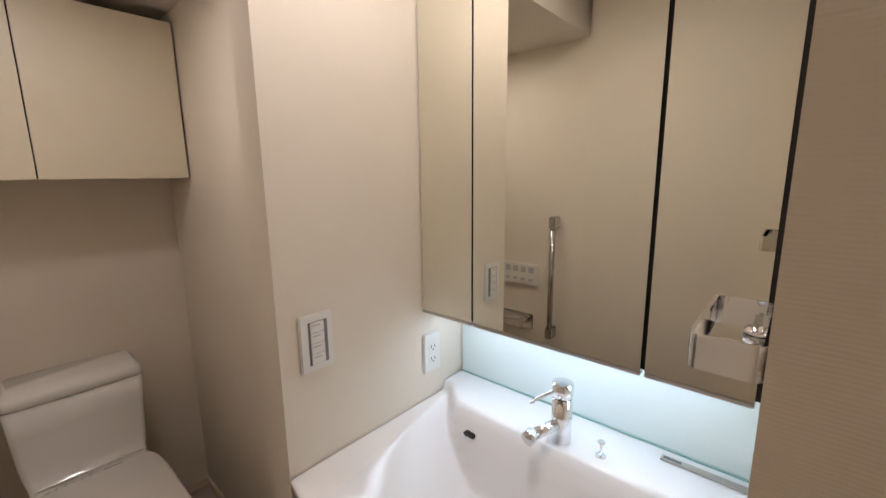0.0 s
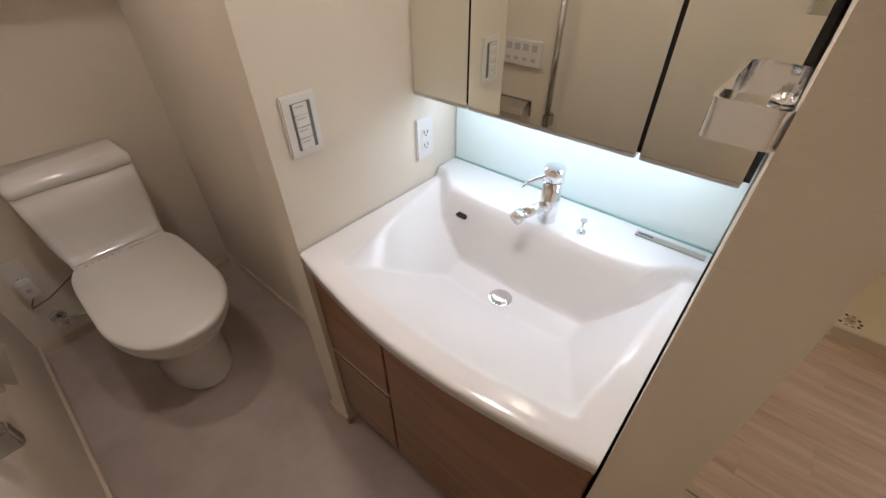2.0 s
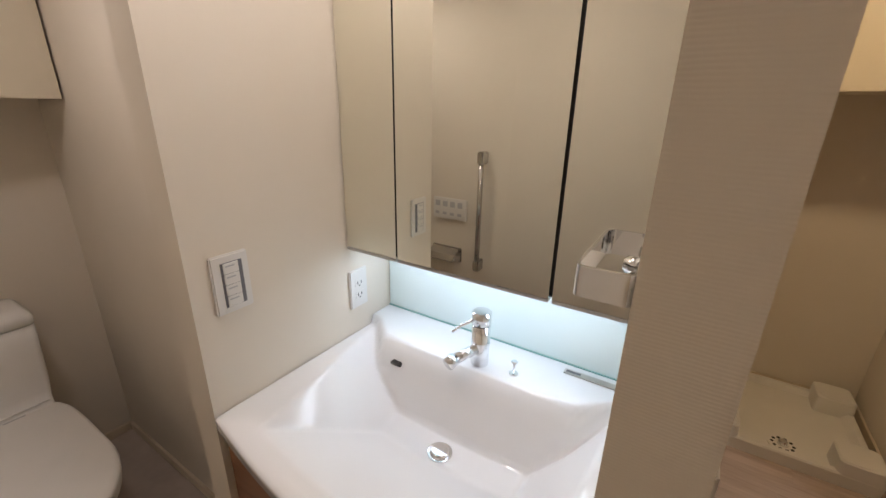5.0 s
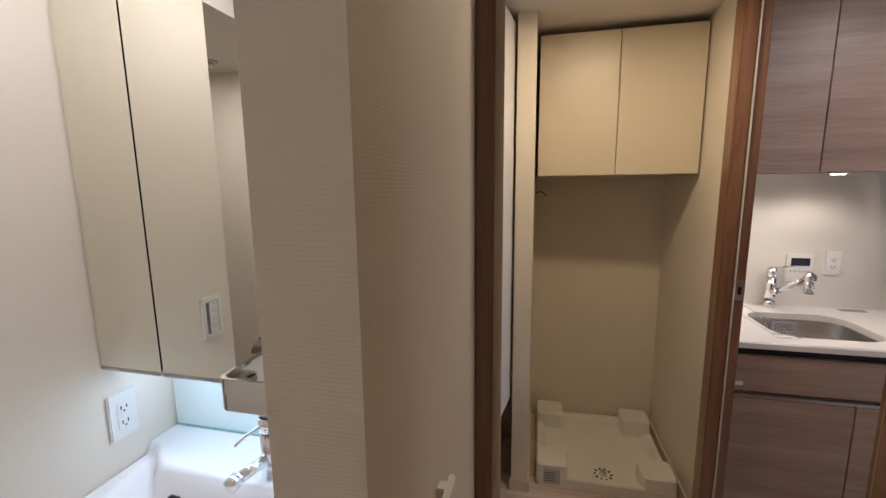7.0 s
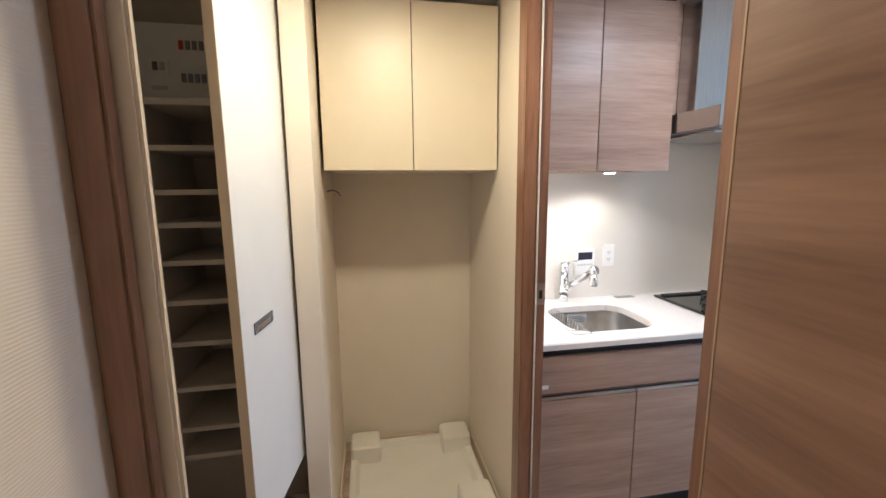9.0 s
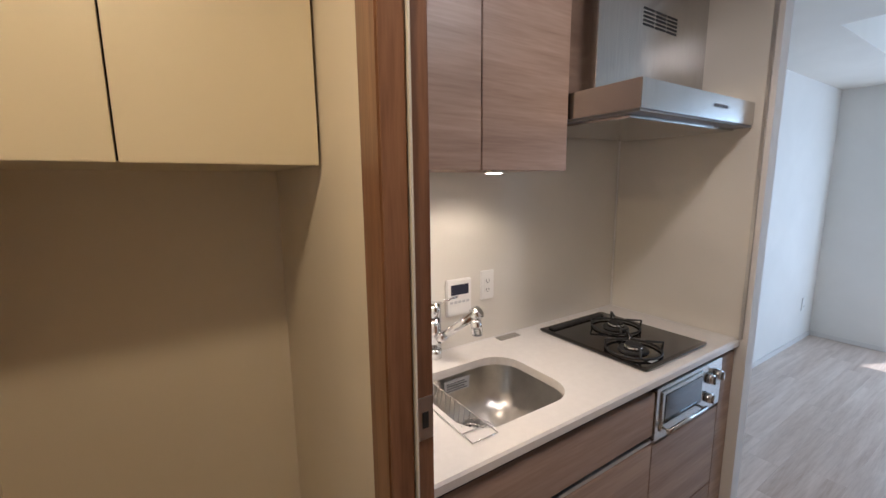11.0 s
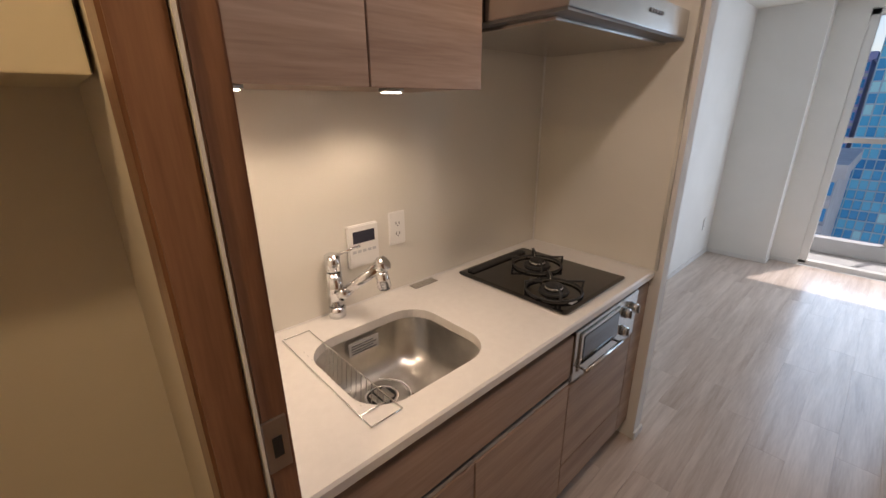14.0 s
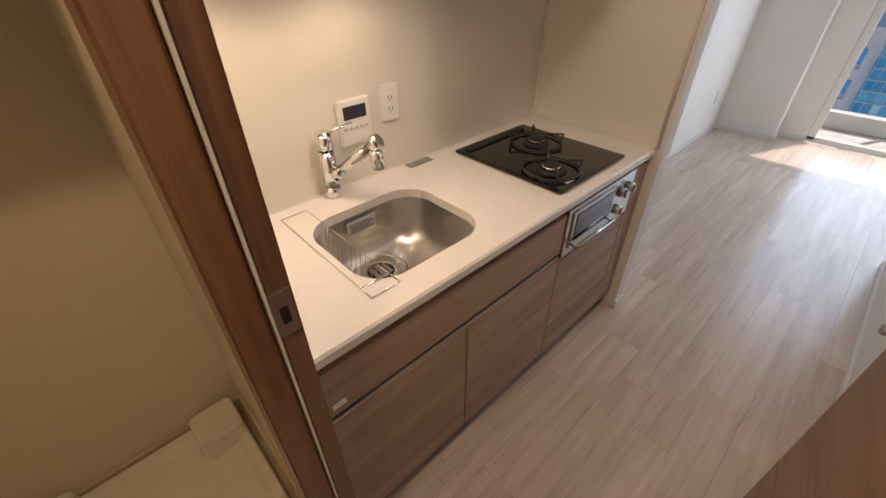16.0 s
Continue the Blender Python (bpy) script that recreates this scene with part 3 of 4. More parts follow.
def towel_ring():
    root = thing("towel_ring", (0.768, 0.67, 1.26), "polished chrome rectangular towel ring on the partition", "towel ring")
    outer = [(c[0], c[1]) for c in rounded(0.742, 0.568, 0.026, 0.072, 0.009, 0)]
    inner = [(c[0], c[1]) for c in rounded(0.742, 0.568, 0.023, 0.069, 0.007, 0)]
    lo, hi = 1.292, 1.322
    rings = [[(x, y, lo) for x, y in outer], [(x, y, hi) for x, y in outer], [(x, y, hi) for x, y in inner], [(x, y, lo) for x, y in inner], [(x, y, lo) for x, y in outer]]
    loft("ring", rings, CHROME, root, "", False, False)
    tube("wall_mount", (0.768, 0.568, 1.307), (0.748, 0.568, 1.307), 0.009, CHROME, root, None, "", 24, 0.002)
    box("mount_foot", (0.748, 0.553, 1.274), (0.768, 0.583, 1.287), CHROME, root, 0.003)
    settle_parts(root)
    root = thing("towel_bar", (0.864, 0.72, 1.1), "white towel bar on the outer face of the partition", "towel bar")
    box("bar", (0.870, 0.60, 1.035), (0.880, 0.745, 1.07), PLASTIC, root, 0.003)
    for y in (0.62, 0.725):
        box("bracket", (0.857, y - 0.01, 1.042), (0.871, y + 0.01, 1.063), PLASTIC, root, 0.002)
    settle_parts(root)


towel_ring()


def toilet_ring(front, half, back, z, n=40):
    """Outline of the bowl or seat: a rounded front towards +X and a squarer back."""
    out = []
    for i in range(n):
        a = 2 * math.pi * i / n
        c, s = math.cos(a), math.sin(a)
        cx = back + (front - back) * 0.60
        rx = (front - cx) if c > 0 else (cx - back)
        e = 1.0 if c > 0 else 0.4
        out.append((cx + rx * math.copysign(abs(c) ** e, c), 0.25 + half * math.copysign(abs(s) ** (0.92 if c > 0 else 0.25), s), z))
    return out


def toilet():
    root = thing("toilet", (-0.9, 0.25, 0), "white ceramic toilet with a closed lid and washing seat", "toilet")
    R = toilet_ring
    loft("bowl", [R(-0.515, 0.122, -1.08, 0.0), R(-0.508, 0.127, -1.08, 0.02), R(-0.510, 0.126, -1.08, 0.12), R(-0.485, 0.140, -1.08, 0.21), R(-0.425, 0.172, -1.08, 0.30), R(-0.392, 0.188, -1.08, 0.345), R(-0.385, 0.191, -1.08, 0.368)], CERAMIC, root)
    loft("seat", [R(-0.378, 0.186, -1.06, 0.371), R(-0.370, 0.191, -1.06, 0.377), R(-0.369, 0.192, -1.06, 0.394), R(-0.374, 0.189, -1.06, 0.400)], PLASTIC, root)
    loft("lid", [R(-0.368, 0.187, -1.02, 0.404), R(-0.360, 0.191, -1.02, 0.409), R(-0.359, 0.192, -1.02, 0.424), R(-0.364, 0.188, -1.018, 0.430), R(-0.385, 0.180, -1.01, 0.433), R(-0.47, 0.12, -0.98, 0.435)], PLASTIC, root)
    yy = 0.25
    # one flowing shell: the washing unit sweeps up into the tank front
    prof = [(-0.975, 0.372, 0.158), (-0.972, 0.395, 0.160), (-0.975, 0.424, 0.160), (-0.990, 0.436, 0.160), (-1.012, 0.446, 0.163), (-1.028, 0.470, 0.170), (-1.036, 0.52, 0.176), (-1.040, 0.62, 0.182), (-1.036, 0.722, 0.186)]
    loft("tank", [rounded((x - 1.228) / 2, yy, (x + 1.228) / 2, hy, 0.022, z) for x, z, hy in prof], CERAMIC, root)
    loft("tank_lid", [rounded((x - 1.228) / 2, yy, (x + 1.228) / 2, hy, 0.024, z) for x, z, hy in ((-1.036, 0.7240, 0.187), (-1.032, 0.727, 0.188), (-1.032, 0.750, 0.188), (-1.039, 0.762, 0.184), (-1.085, 0.774, 0.170))], CERAMIC, root)
    p = box("control_strip", (-1.004, 0.10, 0.4445), (-0.994, 0.40, 0.4465), PLASTIC, root, 0.0006)
    for k in range(6):
        tube("button", (-0.986, 0.13 + k * 0.022, 0.434), (-0.986, 0.13 + k * 0.022, 0.4355), 0.0035 if k else 0.007, PALEREC, p, None, "", 12)
    box("indicator_panel", (-0.992, 0.275, 0.4335), (-0.982, 0.33, 0.4355), PALEREC, p)
    settle_parts(root)
    v = thing("stop_valve", (-1.2, -0.05, 0.13), "chrome water stop valve with a grey hose beside the toilet", "valve")
    tube("rosette", (-1.23, -0.05, 0.135), (-1.220, -0.05, 0.135), 0.030, CHROME, v, 0.026)
    tube("valve_body", (-1.220, -0.05, 0.135), (-1.165, -0.05, 0.135), 0.014, CHROME, v)
    tube("handle", (-1.165, -0.05, 0.135), (-1.145, -0.05, 0.135), 0.024, CHROME, v, 0.020, "", 12, 0.004)
    tube("outlet_nut", (-1.185, -0.04, 0.135), (-1.185, 0.0, 0.130), 0.010, CHROME, v, None, "", 8)
    wire("hose", [(-1.185, 0.0, 0.130), (-1.18, 0.03, 0.122), (-1.16, 0.08, 0.118), (-1.12, 0.12, 0.13), (-1.10, 0.16, 0.16)], 0.0065, ALU, v)
    settle_parts(v)
    c = thing("power_plug", (-1.2, -0.05, 0.31), "white power plug box with its cord in the outlet", "plug")
    box("plug_body", (-1.221, -0.085, 0.285), (-1.178, -0.035, 0.365), PLASTIC, c, 0.008, "", 3)
    box("test_button", (-1.1778, -0.068, 0.318), (-1.1755, -0.052, 0.334), PALEREC, c, 0.002)
    wire("cord", [(-1.20, -0.06, 0.287), (-1.19, -0.085, 0.255), (-1.20, -0.09, 0.235), (-1.205, -0.03, 0.245), (-1.21, 0.08, 0.30), (-1.17, 0.12, 0.36)], 0.003, DARKREC, c)
    settle_parts(c)


toilet()


def wall_cabinet(name, x0, x1, y0, y1, z0, z1, splits, axis, mat, label):
    """Cupboard hung on a wall; axis: the side that its doors look to ('x': +X, 'y': -Y)."""
    root = thing(name, ((x0 + x1) / 2, (y0 + y1) / 2, z0), label, "cabinet")
    box("body", (x0, y0 + (0.019 if axis == 'y' else 0), z0 + 0.003), (x1 - (0.019 if axis == 'x' else 0), y1, z1), mat, root)
    a0, a1 = (y0, y1) if axis == 'x' else (x0, x1)
    cuts = [a0 + 0.003, *splits, a1 - 0.003]
    for i in range(len(cuts) - 1):
        s, e = cuts[i] + (0.002 if i else 0), cuts[i + 1] - (0.002 if i < len(cuts) - 2 else 0)
        if axis == 'x':
            box("door", (x1 - 0.016, s, z0), (x1, e, z1 - 0.004), mat, root, 0.0015)
            box("gap_shadow", (x1 - 0.0188, s - 0.003, z0 + 0.004), (x1 - 0.0162, e + 0.003, z1 - 0.002), BLACK, root)
        else:
            box("door", (s, y0, z0), (e, y0 + 0.016, z1 - 0.004), mat, root, 0.0015)
            box("gap_shadow", (s - 0.003, y0 + 0.0162, z0 + 0.004), (e + 0.003, y0 + 0.0188, z1 - 0.002), BLACK, root)
    settle_parts(root)
    return root


wall_cabinet("wall_cabinet", -1.23, -0.965, -0.165, 0.655, 1.452, 1.995, [0.245], 'x', CABCREAM, "cream laminate wall cupboard over the toilet")


def toilet_wall_things():
    y = -0.17
    r = thing("toilet_remote", (-0.31, y, 0.93), "white wall-mounted toilet remote with rows of keys", "remote")
    box("case", (-0.416, y, 0.878), (-0.21, y + 0.018, 0.991), PLASTIC, r, 0.004)
    for i in range(4):
        k = box("key", (-0.40 + i * 0.046, y + 0.018, 0.945), (-0.37 + i * 0.046, y + 0.020, 0.975), PALEREC, r, 0.002)
        box("key", (-0.40 + i * 0.046, y + 0.018, 0.90), (-0.375 + i * 0.046, y + 0.020, 0.915), PALEREC, r, 0.002)
    settle_parts(r)
    g = thing("grab_bar", (-0.12, y, 0.64), "vertical steel grab bar on the toilet wall", "grab bar")
    tube("bar", (-0.12, y + 0.045, 0.66), (-0.12, y + 0.045, 1.22), 0.013, STEEL, g)
    for z in (0.66, 1.22):
        box("bracket", (-0.137, y, z - 0.03), (-0.103, y + 0.062, z + 0.03), STEEL, g, 0.005)
    settle_parts(g)
    p = thing("paper_holder", (-0.32, y, 0.67), "steel toilet paper holder with a curved lid", "paper holder")
    box("plate", (-0.42, y, 0.64), (-0.235, y + 0.012, 0.72), STEEL, p, 0.003)
    prof = [(0.012, 0.715), (0.04, 0.712), (0.07, 0.695), (0.09, 0.665), (0.087, 0.662), (0.068, 0.691), (0.04, 0.708), (0.012, 0.711)]
    loft("lid", [[(x, y + a, b) for a, b in prof] for x in (-0.41, -0.245)], STEEL, p, "", True, False)
    tube("roller", (-0.40, y + 0.06, 0.665), (-0.255, y + 0.06, 0.665), 0.010, PLASTIC, p)
    settle_parts(p)
    s = thing("ceiling_sprinkler", (-0.42, 0.0, 2.04), "small chrome sprinkler head in the ceiling", "sprinkler")
    tube("escutcheon", (-0.42, 0.0, 2.04), (-0.42, 0.0, 2.034), 0.03, ALU, s)
    tube("head", (-0.42, 0.0, 2.034), (-0.42, 0.0, 2.012), 0.012, CHROME, s)
    settle_parts(s)


toilet_wall_things()


def downlight(at, label):
    r = thing("downlight", at, label, "ceiling light", "ceiling downlights")
    x, y, z = at
    tube("rim", (x, y, z), (x, y, z - 0.006), 0.052, PLASTIC, r)
    tube("lens", (x, y, z - 0.0062), (x, y, z - 0.008), 0.04, LAMPGLOW, r)
    settle_parts(r)


# unseen fittings, added where the ceiling area lamps stand
for at in ((0.32, 0.58, TOP), (1.26, 1.64, TOP), (2.45, 1.65, KT), (-0.45, 0.22, 2.04)):
    downlight(at, "added round white recessed ceiling downlight, out of view")

# ---- hall things ----
wall_cabinet("wall_cabinet", 0.98, 1.684, 2.268, 2.765, 1.532, 2.173, [1.333], 'y', CABCREAM, "cream laminate wall cupboard over the laundry niche")


def laundry_pan():
    r = thing("laundry_pan", (1.33, 2.43, 0), "ivory plastic washing machine pan with raised corner feet", "washing machine pan")
    x0, x1, y0, y1 = 1.01, 1.655, 2.105, 2.74
    cx, cy, hx, hy = (x0 + x1) / 2, (y0 + y1) / 2, (x1 - x0) / 2, (y1 - y0) / 2
    loft("tray", [rounded(cx, cy, hx, hy, 0.03, 0.0), rounded(cx, cy, hx, hy, 0.03, 0.055), rounded(cx, cy, hx - 0.006, hy - 0.006, 0.03, 0.062), rounded(cx, cy, hx - 0.03, hy - 0.03, 0.03, 0.062), rounded(cx, cy, hx - 0.05, hy - 0.05, 0.05, 0.034), rounded(cx, cy, 0.1, 0.1, 0.05, 0.030)], PANPLASTIC, r, "", True, False)
    for sx in (-1, 1):
        for sy in (-1, 1):
            fx, fy = cx + sx * (hx - 0.078), cy + sy * (hy - 0.078)
            loft("corner_foot", [rounded(fx, fy, 0.078, 0.078, 0.02, 0.03), rounded(fx, fy, 0.075, 0.075, 0.02, 0.115), rounded(fx, fy, 0.068, 0.068, 0.02, 0.122)], PANPLASTIC, r, "", True, False)
    d = tube("drain_plate", (1.34, 2.203, 0.030), (1.34, 2.203, 0.040), 0.058, PANPLASTIC, r)
    tube("drain_cap", (1.34, 2.203, 0.040), (1.34, 2.203, 0.058), 0.022, CHROME, d, 0.014)
    for i in range(10):
        a = 2 * math.pi * i / 10
        tube("drain_hole", (1.34 + 0.04 * math.cos(a), 2.203 + 0.04 * math.sin(a), 0.0395), (1.34 + 0.04 * math.cos(a), 2.203 + 0.04 * math.sin(a), 0.0412), 0.007, BLACK, d, None, "", 10)
    box("sticker", (1.045, 2.1035, 0.02), (1.125, 2.1049, 0.10), PALEREC, r, 0, "small white label with grey print")
    for i in range(4):
        box("sticker_print", (1.05, 2.1025, 0.035 + i * 0.014), (1.10, 2.1033, 0.040 + i * 0.014), DARKREC, r)
    settle_parts(r)
    h = thing("hose_hook", (0.975, 2.45, 1.44), "small black cable end on the laundry niche wall", "cable")
    wire("cable", [(0.973, 2.45, 1.45), (1.0, 2.44, 1.455), (1.02, 2.44, 1.445), (1.03, 2.44, 1.43)], 0.003, BLACK, h)
    settle_parts(h)


laundry_pan()


def shoe_closet():
    r = thing("shoe_closet", (0.5, 2.3, 0), "built-in shoe closet with pale shelves and empty compartments", "shoe closet")
    box("divider", (0.43, 2.115, 0.50), (0.45, 2.465, 1.735), SHELF, r, 0.001)
    box("top_board", (0.0, 2.105, 1.735), (0.888, 2.465, 1.757), SHELF, r, 0.001)
    for z in (1.60, 1.455, 1.345, 1.215, 1.075, 0.925, 0.755, 0.60):
        box("shelf", (0.45, 2.11, z - 0.009), (0.867, 2.465, z + 0.009), SHELF, r, 0.001)
    for z in (1.60, 1.455, 1.09, 0.60):
        box("shelf", (0.0, 2.11, z - 0.009), (0.43, 2.465, z + 0.009), SHELF, r, 0.001)
    box("side_panel", (0.868, 2.11, 0.50), (0.886, 2.465, 1.735), CLOSET, r)
    box("bottom_board", (0.0, 2.11, 0.48), (0.888, 2.465, 0.50), SHELF, r, 0.001)
    settle_parts(r)
    t = thing("umbrella_tray", (0.30, 2.28, 0.61), "shallow chrome-edged umbrella tray on the closet shelf", "tray")
    loft("tray", [rounded(0.30, 2.28, 0.10, 0.13, 0.02, 0.610), rounded(0.30, 2.28, 0.11, 0.14, 0.02, 0.635), rounded(0.30, 2.28, 0.105, 0.135, 0.02, 0.635), rounded(0.30, 2.28, 0.095, 0.125, 0.02, 0.613)], STEEL, t, "", True, False)
    settle_parts(t)
    b = thing("breaker_panel", (0.45, 2.47, 1.8), "white breaker panel with rows of dark switches and one red", "breaker panel")
    box("case", (0.30, 2.42, 1.79), (0.62, 2.468, 2.09), PLASTIC, b, 0.006)
    for row, z in ((0, 1.995), (1, 1.875)):
        for i in range(6):
            box("breaker", (0.455 + i * 0.024, 2.412, z), (0.470 + i * 0.024, 2.4195, z + 0.032), RED if (row == 0 and i == 0) else DARKREC, b)
    box("cover_plate", (0.46, 2.409, 1.925), (0.60, 2.4195, 1.965), PLASTIC, b, 0.002)
    box("main_switch_bed", (0.345, 2.412, 1.90), (0.415, 2.4195, 1.955), PLASTIC, b, 0.002)
    box("main_switch", (0.36, 2.406, 1.915), (0.375, 2.4115, 1.945), DARKREC, b)
    box("main_switch", (0.385, 2.406, 1.915), (0.40, 2.4115, 1.945), PALEREC, b)
    box("name_label", (0.345, 2.417, 1.845), (0.40, 2.4195, 1.86), PALEREC, b)
    settle_parts(b)
    d = structure(thing("closet_door", (0.83, 1.98, 0), "", ""), "open white bifold closet door with a recessed dark pull", "door")
    # folded leaves: one looks to the entrance, one lies against the pier
    a = box("door_leaf", (-0.012, -0.415, 0.47), (0.012, 0.0, 2.17), DOORWHITE, d, 0.002)
    # cream tone puts the yellow light on the leaf's edge into colour
    box("edge_band", (-0.0125, -0.4175, 0.47), (0.0125, -0.4155, 2.17), TRIM, a, 0, "edge band in cream for the yellow light on it")
    a.matrix_basis = pose(0, 0, 0, 0, 0, -9)
    h = box("pull", (0.0125, -0.345, 1.065), (0.0145, -0.215, 1.100), DARKREC, a, 0.001, "recessed grey pull")
    box("pull_recess", (0.0146, -0.325, 1.072), (0.0154, -0.235, 1.086), ALU, h)
    d.matrix_world = pose(0.868, 2.095, 0)


shoe_closet()

# ---- kitchen things ----
wall_cabinet("kitchen_wall_cabinet", 1.766, 2.522, 2.301, 2.625, 1.529, 2.258, [2.158], 'y', ASH, "ash-brown laminate kitchen wall cabinet with two doors")
# black box painted in as the shadow of the gap over the cabinet
bt = thing("kitchen_bulkhead", (2.1, 2.4, 2.26), "dark shadow strip between wall cabinet and ceiling", "trim")
box("strip", (1.766, 2.33, 2.260), (2.522, 2.625, 2.279), BLACK, bt)
settle_parts(bt)
for px, py in ((1.885, 2.385), (2.275, 2.385)):
    pl = thing("puck_light", (px, py, 1.529), "small round puck light under the wall cabinet", "puck light", "puck lights under the wall cabinet")
    tube("rim", (px, py, 1.531), (px, py, 1.522), 0.032, ALU, pl)
    tube("lens", (px, py, 1.5218), (px, py, 1.520), 0.025, LAMPGLOW, pl)
    settle_parts(pl)
sb = thing("kitchen_splashback", (2.5, 2.65, 0.85), "glossy cream enamel splashback panels", "splashback")
box("panel", (1.766, 2.618, 0.852), (3.285, 2.628, KT - 0.005), SPLASH, sb)
box("panel", (3.281, 2.03, 0.852), (3.290, 2.617, KT - 0.005), SPLASH, sb)
box("edge_trim", (3.280, 2.018, 0.852), (3.291, 2.0295, KT - 0.005), ALU, sb)
box("corner_seal", (3.274, 2.611, 0.852), (3.2805, 2.6175, KT - 0.005), PLASTIC, sb)
settle_parts(sb)


def kitchen_base():
    y = 2.040
    specs = (("drawer_cabinet", 1.766, 2.236, "ash-brown laminate drawer cabinet under the sink"), ("drawer_cabinet", 2.236, 2.700, "ash-brown laminate cabinet beside the grill"),
             ("oven_cabinet", 2.700, 3.175, "ash-brown laminate cabinet under the gas grill"), ("filler_cabinet", 3.175, 3.288, "narrow ash-brown filler cabinet"))
    for i, (nm, x0, x1, lab) in enumerate(specs):
        r = thing(nm, ((x0 + x1) / 2, 2.3, 0), lab, "cabinet")
        box("body", (x0, y + 0.02, 0.09), (x1, 2.62, 0.62 if i != 3 else 0.8), ASH, r)
        box("toe_kick", (x0, y + 0.05, 0.0), (x1, y + 0.07, 0.089), BLACK, r)
        # black sheet paints the shadow gap between worktop and fronts
        box("top_gap", (x0, y + 0.019, 0.62), (x1, y + 0.03, 0.815), BLACK, r)
        if i < 2:
            box("door", (x0 + 0.0015, y, 0.092), (x1 - 0.0015, y + 0.019, 0.600), ASH, r, 0.002)
            if i == 0:
                box("drawer_front", (x0 + 0.0015, y, 0.632), (2.6985, y + 0.0185, 0.789), ASH, r, 0.002)
                box("sticker", (1.80, y - 0.0012, 0.655), (1.835, y - 0.0002, 0.672), PLASTIC, r, 0, "small white sticker")
            box("grip_rail", (x0 + 0.001, y + 0.003, 0.602), (x1 - 0.001, y + 0.02, 0.616), ALU, r, 0.002, "slim metal grip rail")
        elif i == 2:
            box("drawer_front", (x0 + 0.0015, y, 0.245), (x1 - 0.0015, y + 0.019, 0.592), ASH, r, 0.002)
            box("drawer_front", (x0 + 0.0015, y, 0.092), (x1 - 0.0015, y + 0.019, 0.240), ASH, r, 0.002)
        else:
            box("front_panel", (x0 + 0.0015, y, 0.092), (x1 - 0.0015, y + 0.019, 0.798), ASH, r, 0.002)
        settle_parts(r)
    g = thing("gas_grill", (2.94, 2.3, 0.605), "silver built-in grill with dark window and three knobs", "grill")
    box("housing", (2.703, y - 0.004, 0.606), (3.172, 2.4, 0.80), STEEL, g, 0.002)
    box("window_frame", (2.73, y - 0.010, 0.635), (3.02, y - 0.0045, 0.785), STEEL, g, 0.003)
    box("window", (2.75, y - 0.012, 0.665), (3.0, y - 0.0102, 0.770), BLACKGLASS, g)
    tube("grill_handle", (2.74, y - 0.03, 0.648), (3.01, y - 0.03, 0.648), 0.007, STEEL, g)
    for hx in (2.75, 3.0):
        tube("handle_post", (hx, y - 0.03, 0.648), (hx, y - 0.010, 0.648), 0.005, STEEL, g)
    for kx, kz in ((3.06, 0.742), (3.125, 0.742), (3.06, 0.665)):
        k = tube("knob", (kx, y - 0.004, kz), (kx, y - 0.028, kz), 0.021, STEEL, g, 0.018, "", 24, 0.002)
        box("knob_grip", (kx - 0.004, y - 0.034, kz - 0.017), (kx + 0.004, y - 0.0285, kz + 0.017), STEEL, k, 0.001)
    settle_parts(g)


kitchen_base()
SX, SY, SHX, SHY = 2.195, 2.298, 0.205, 0.180  # sink centre and half size


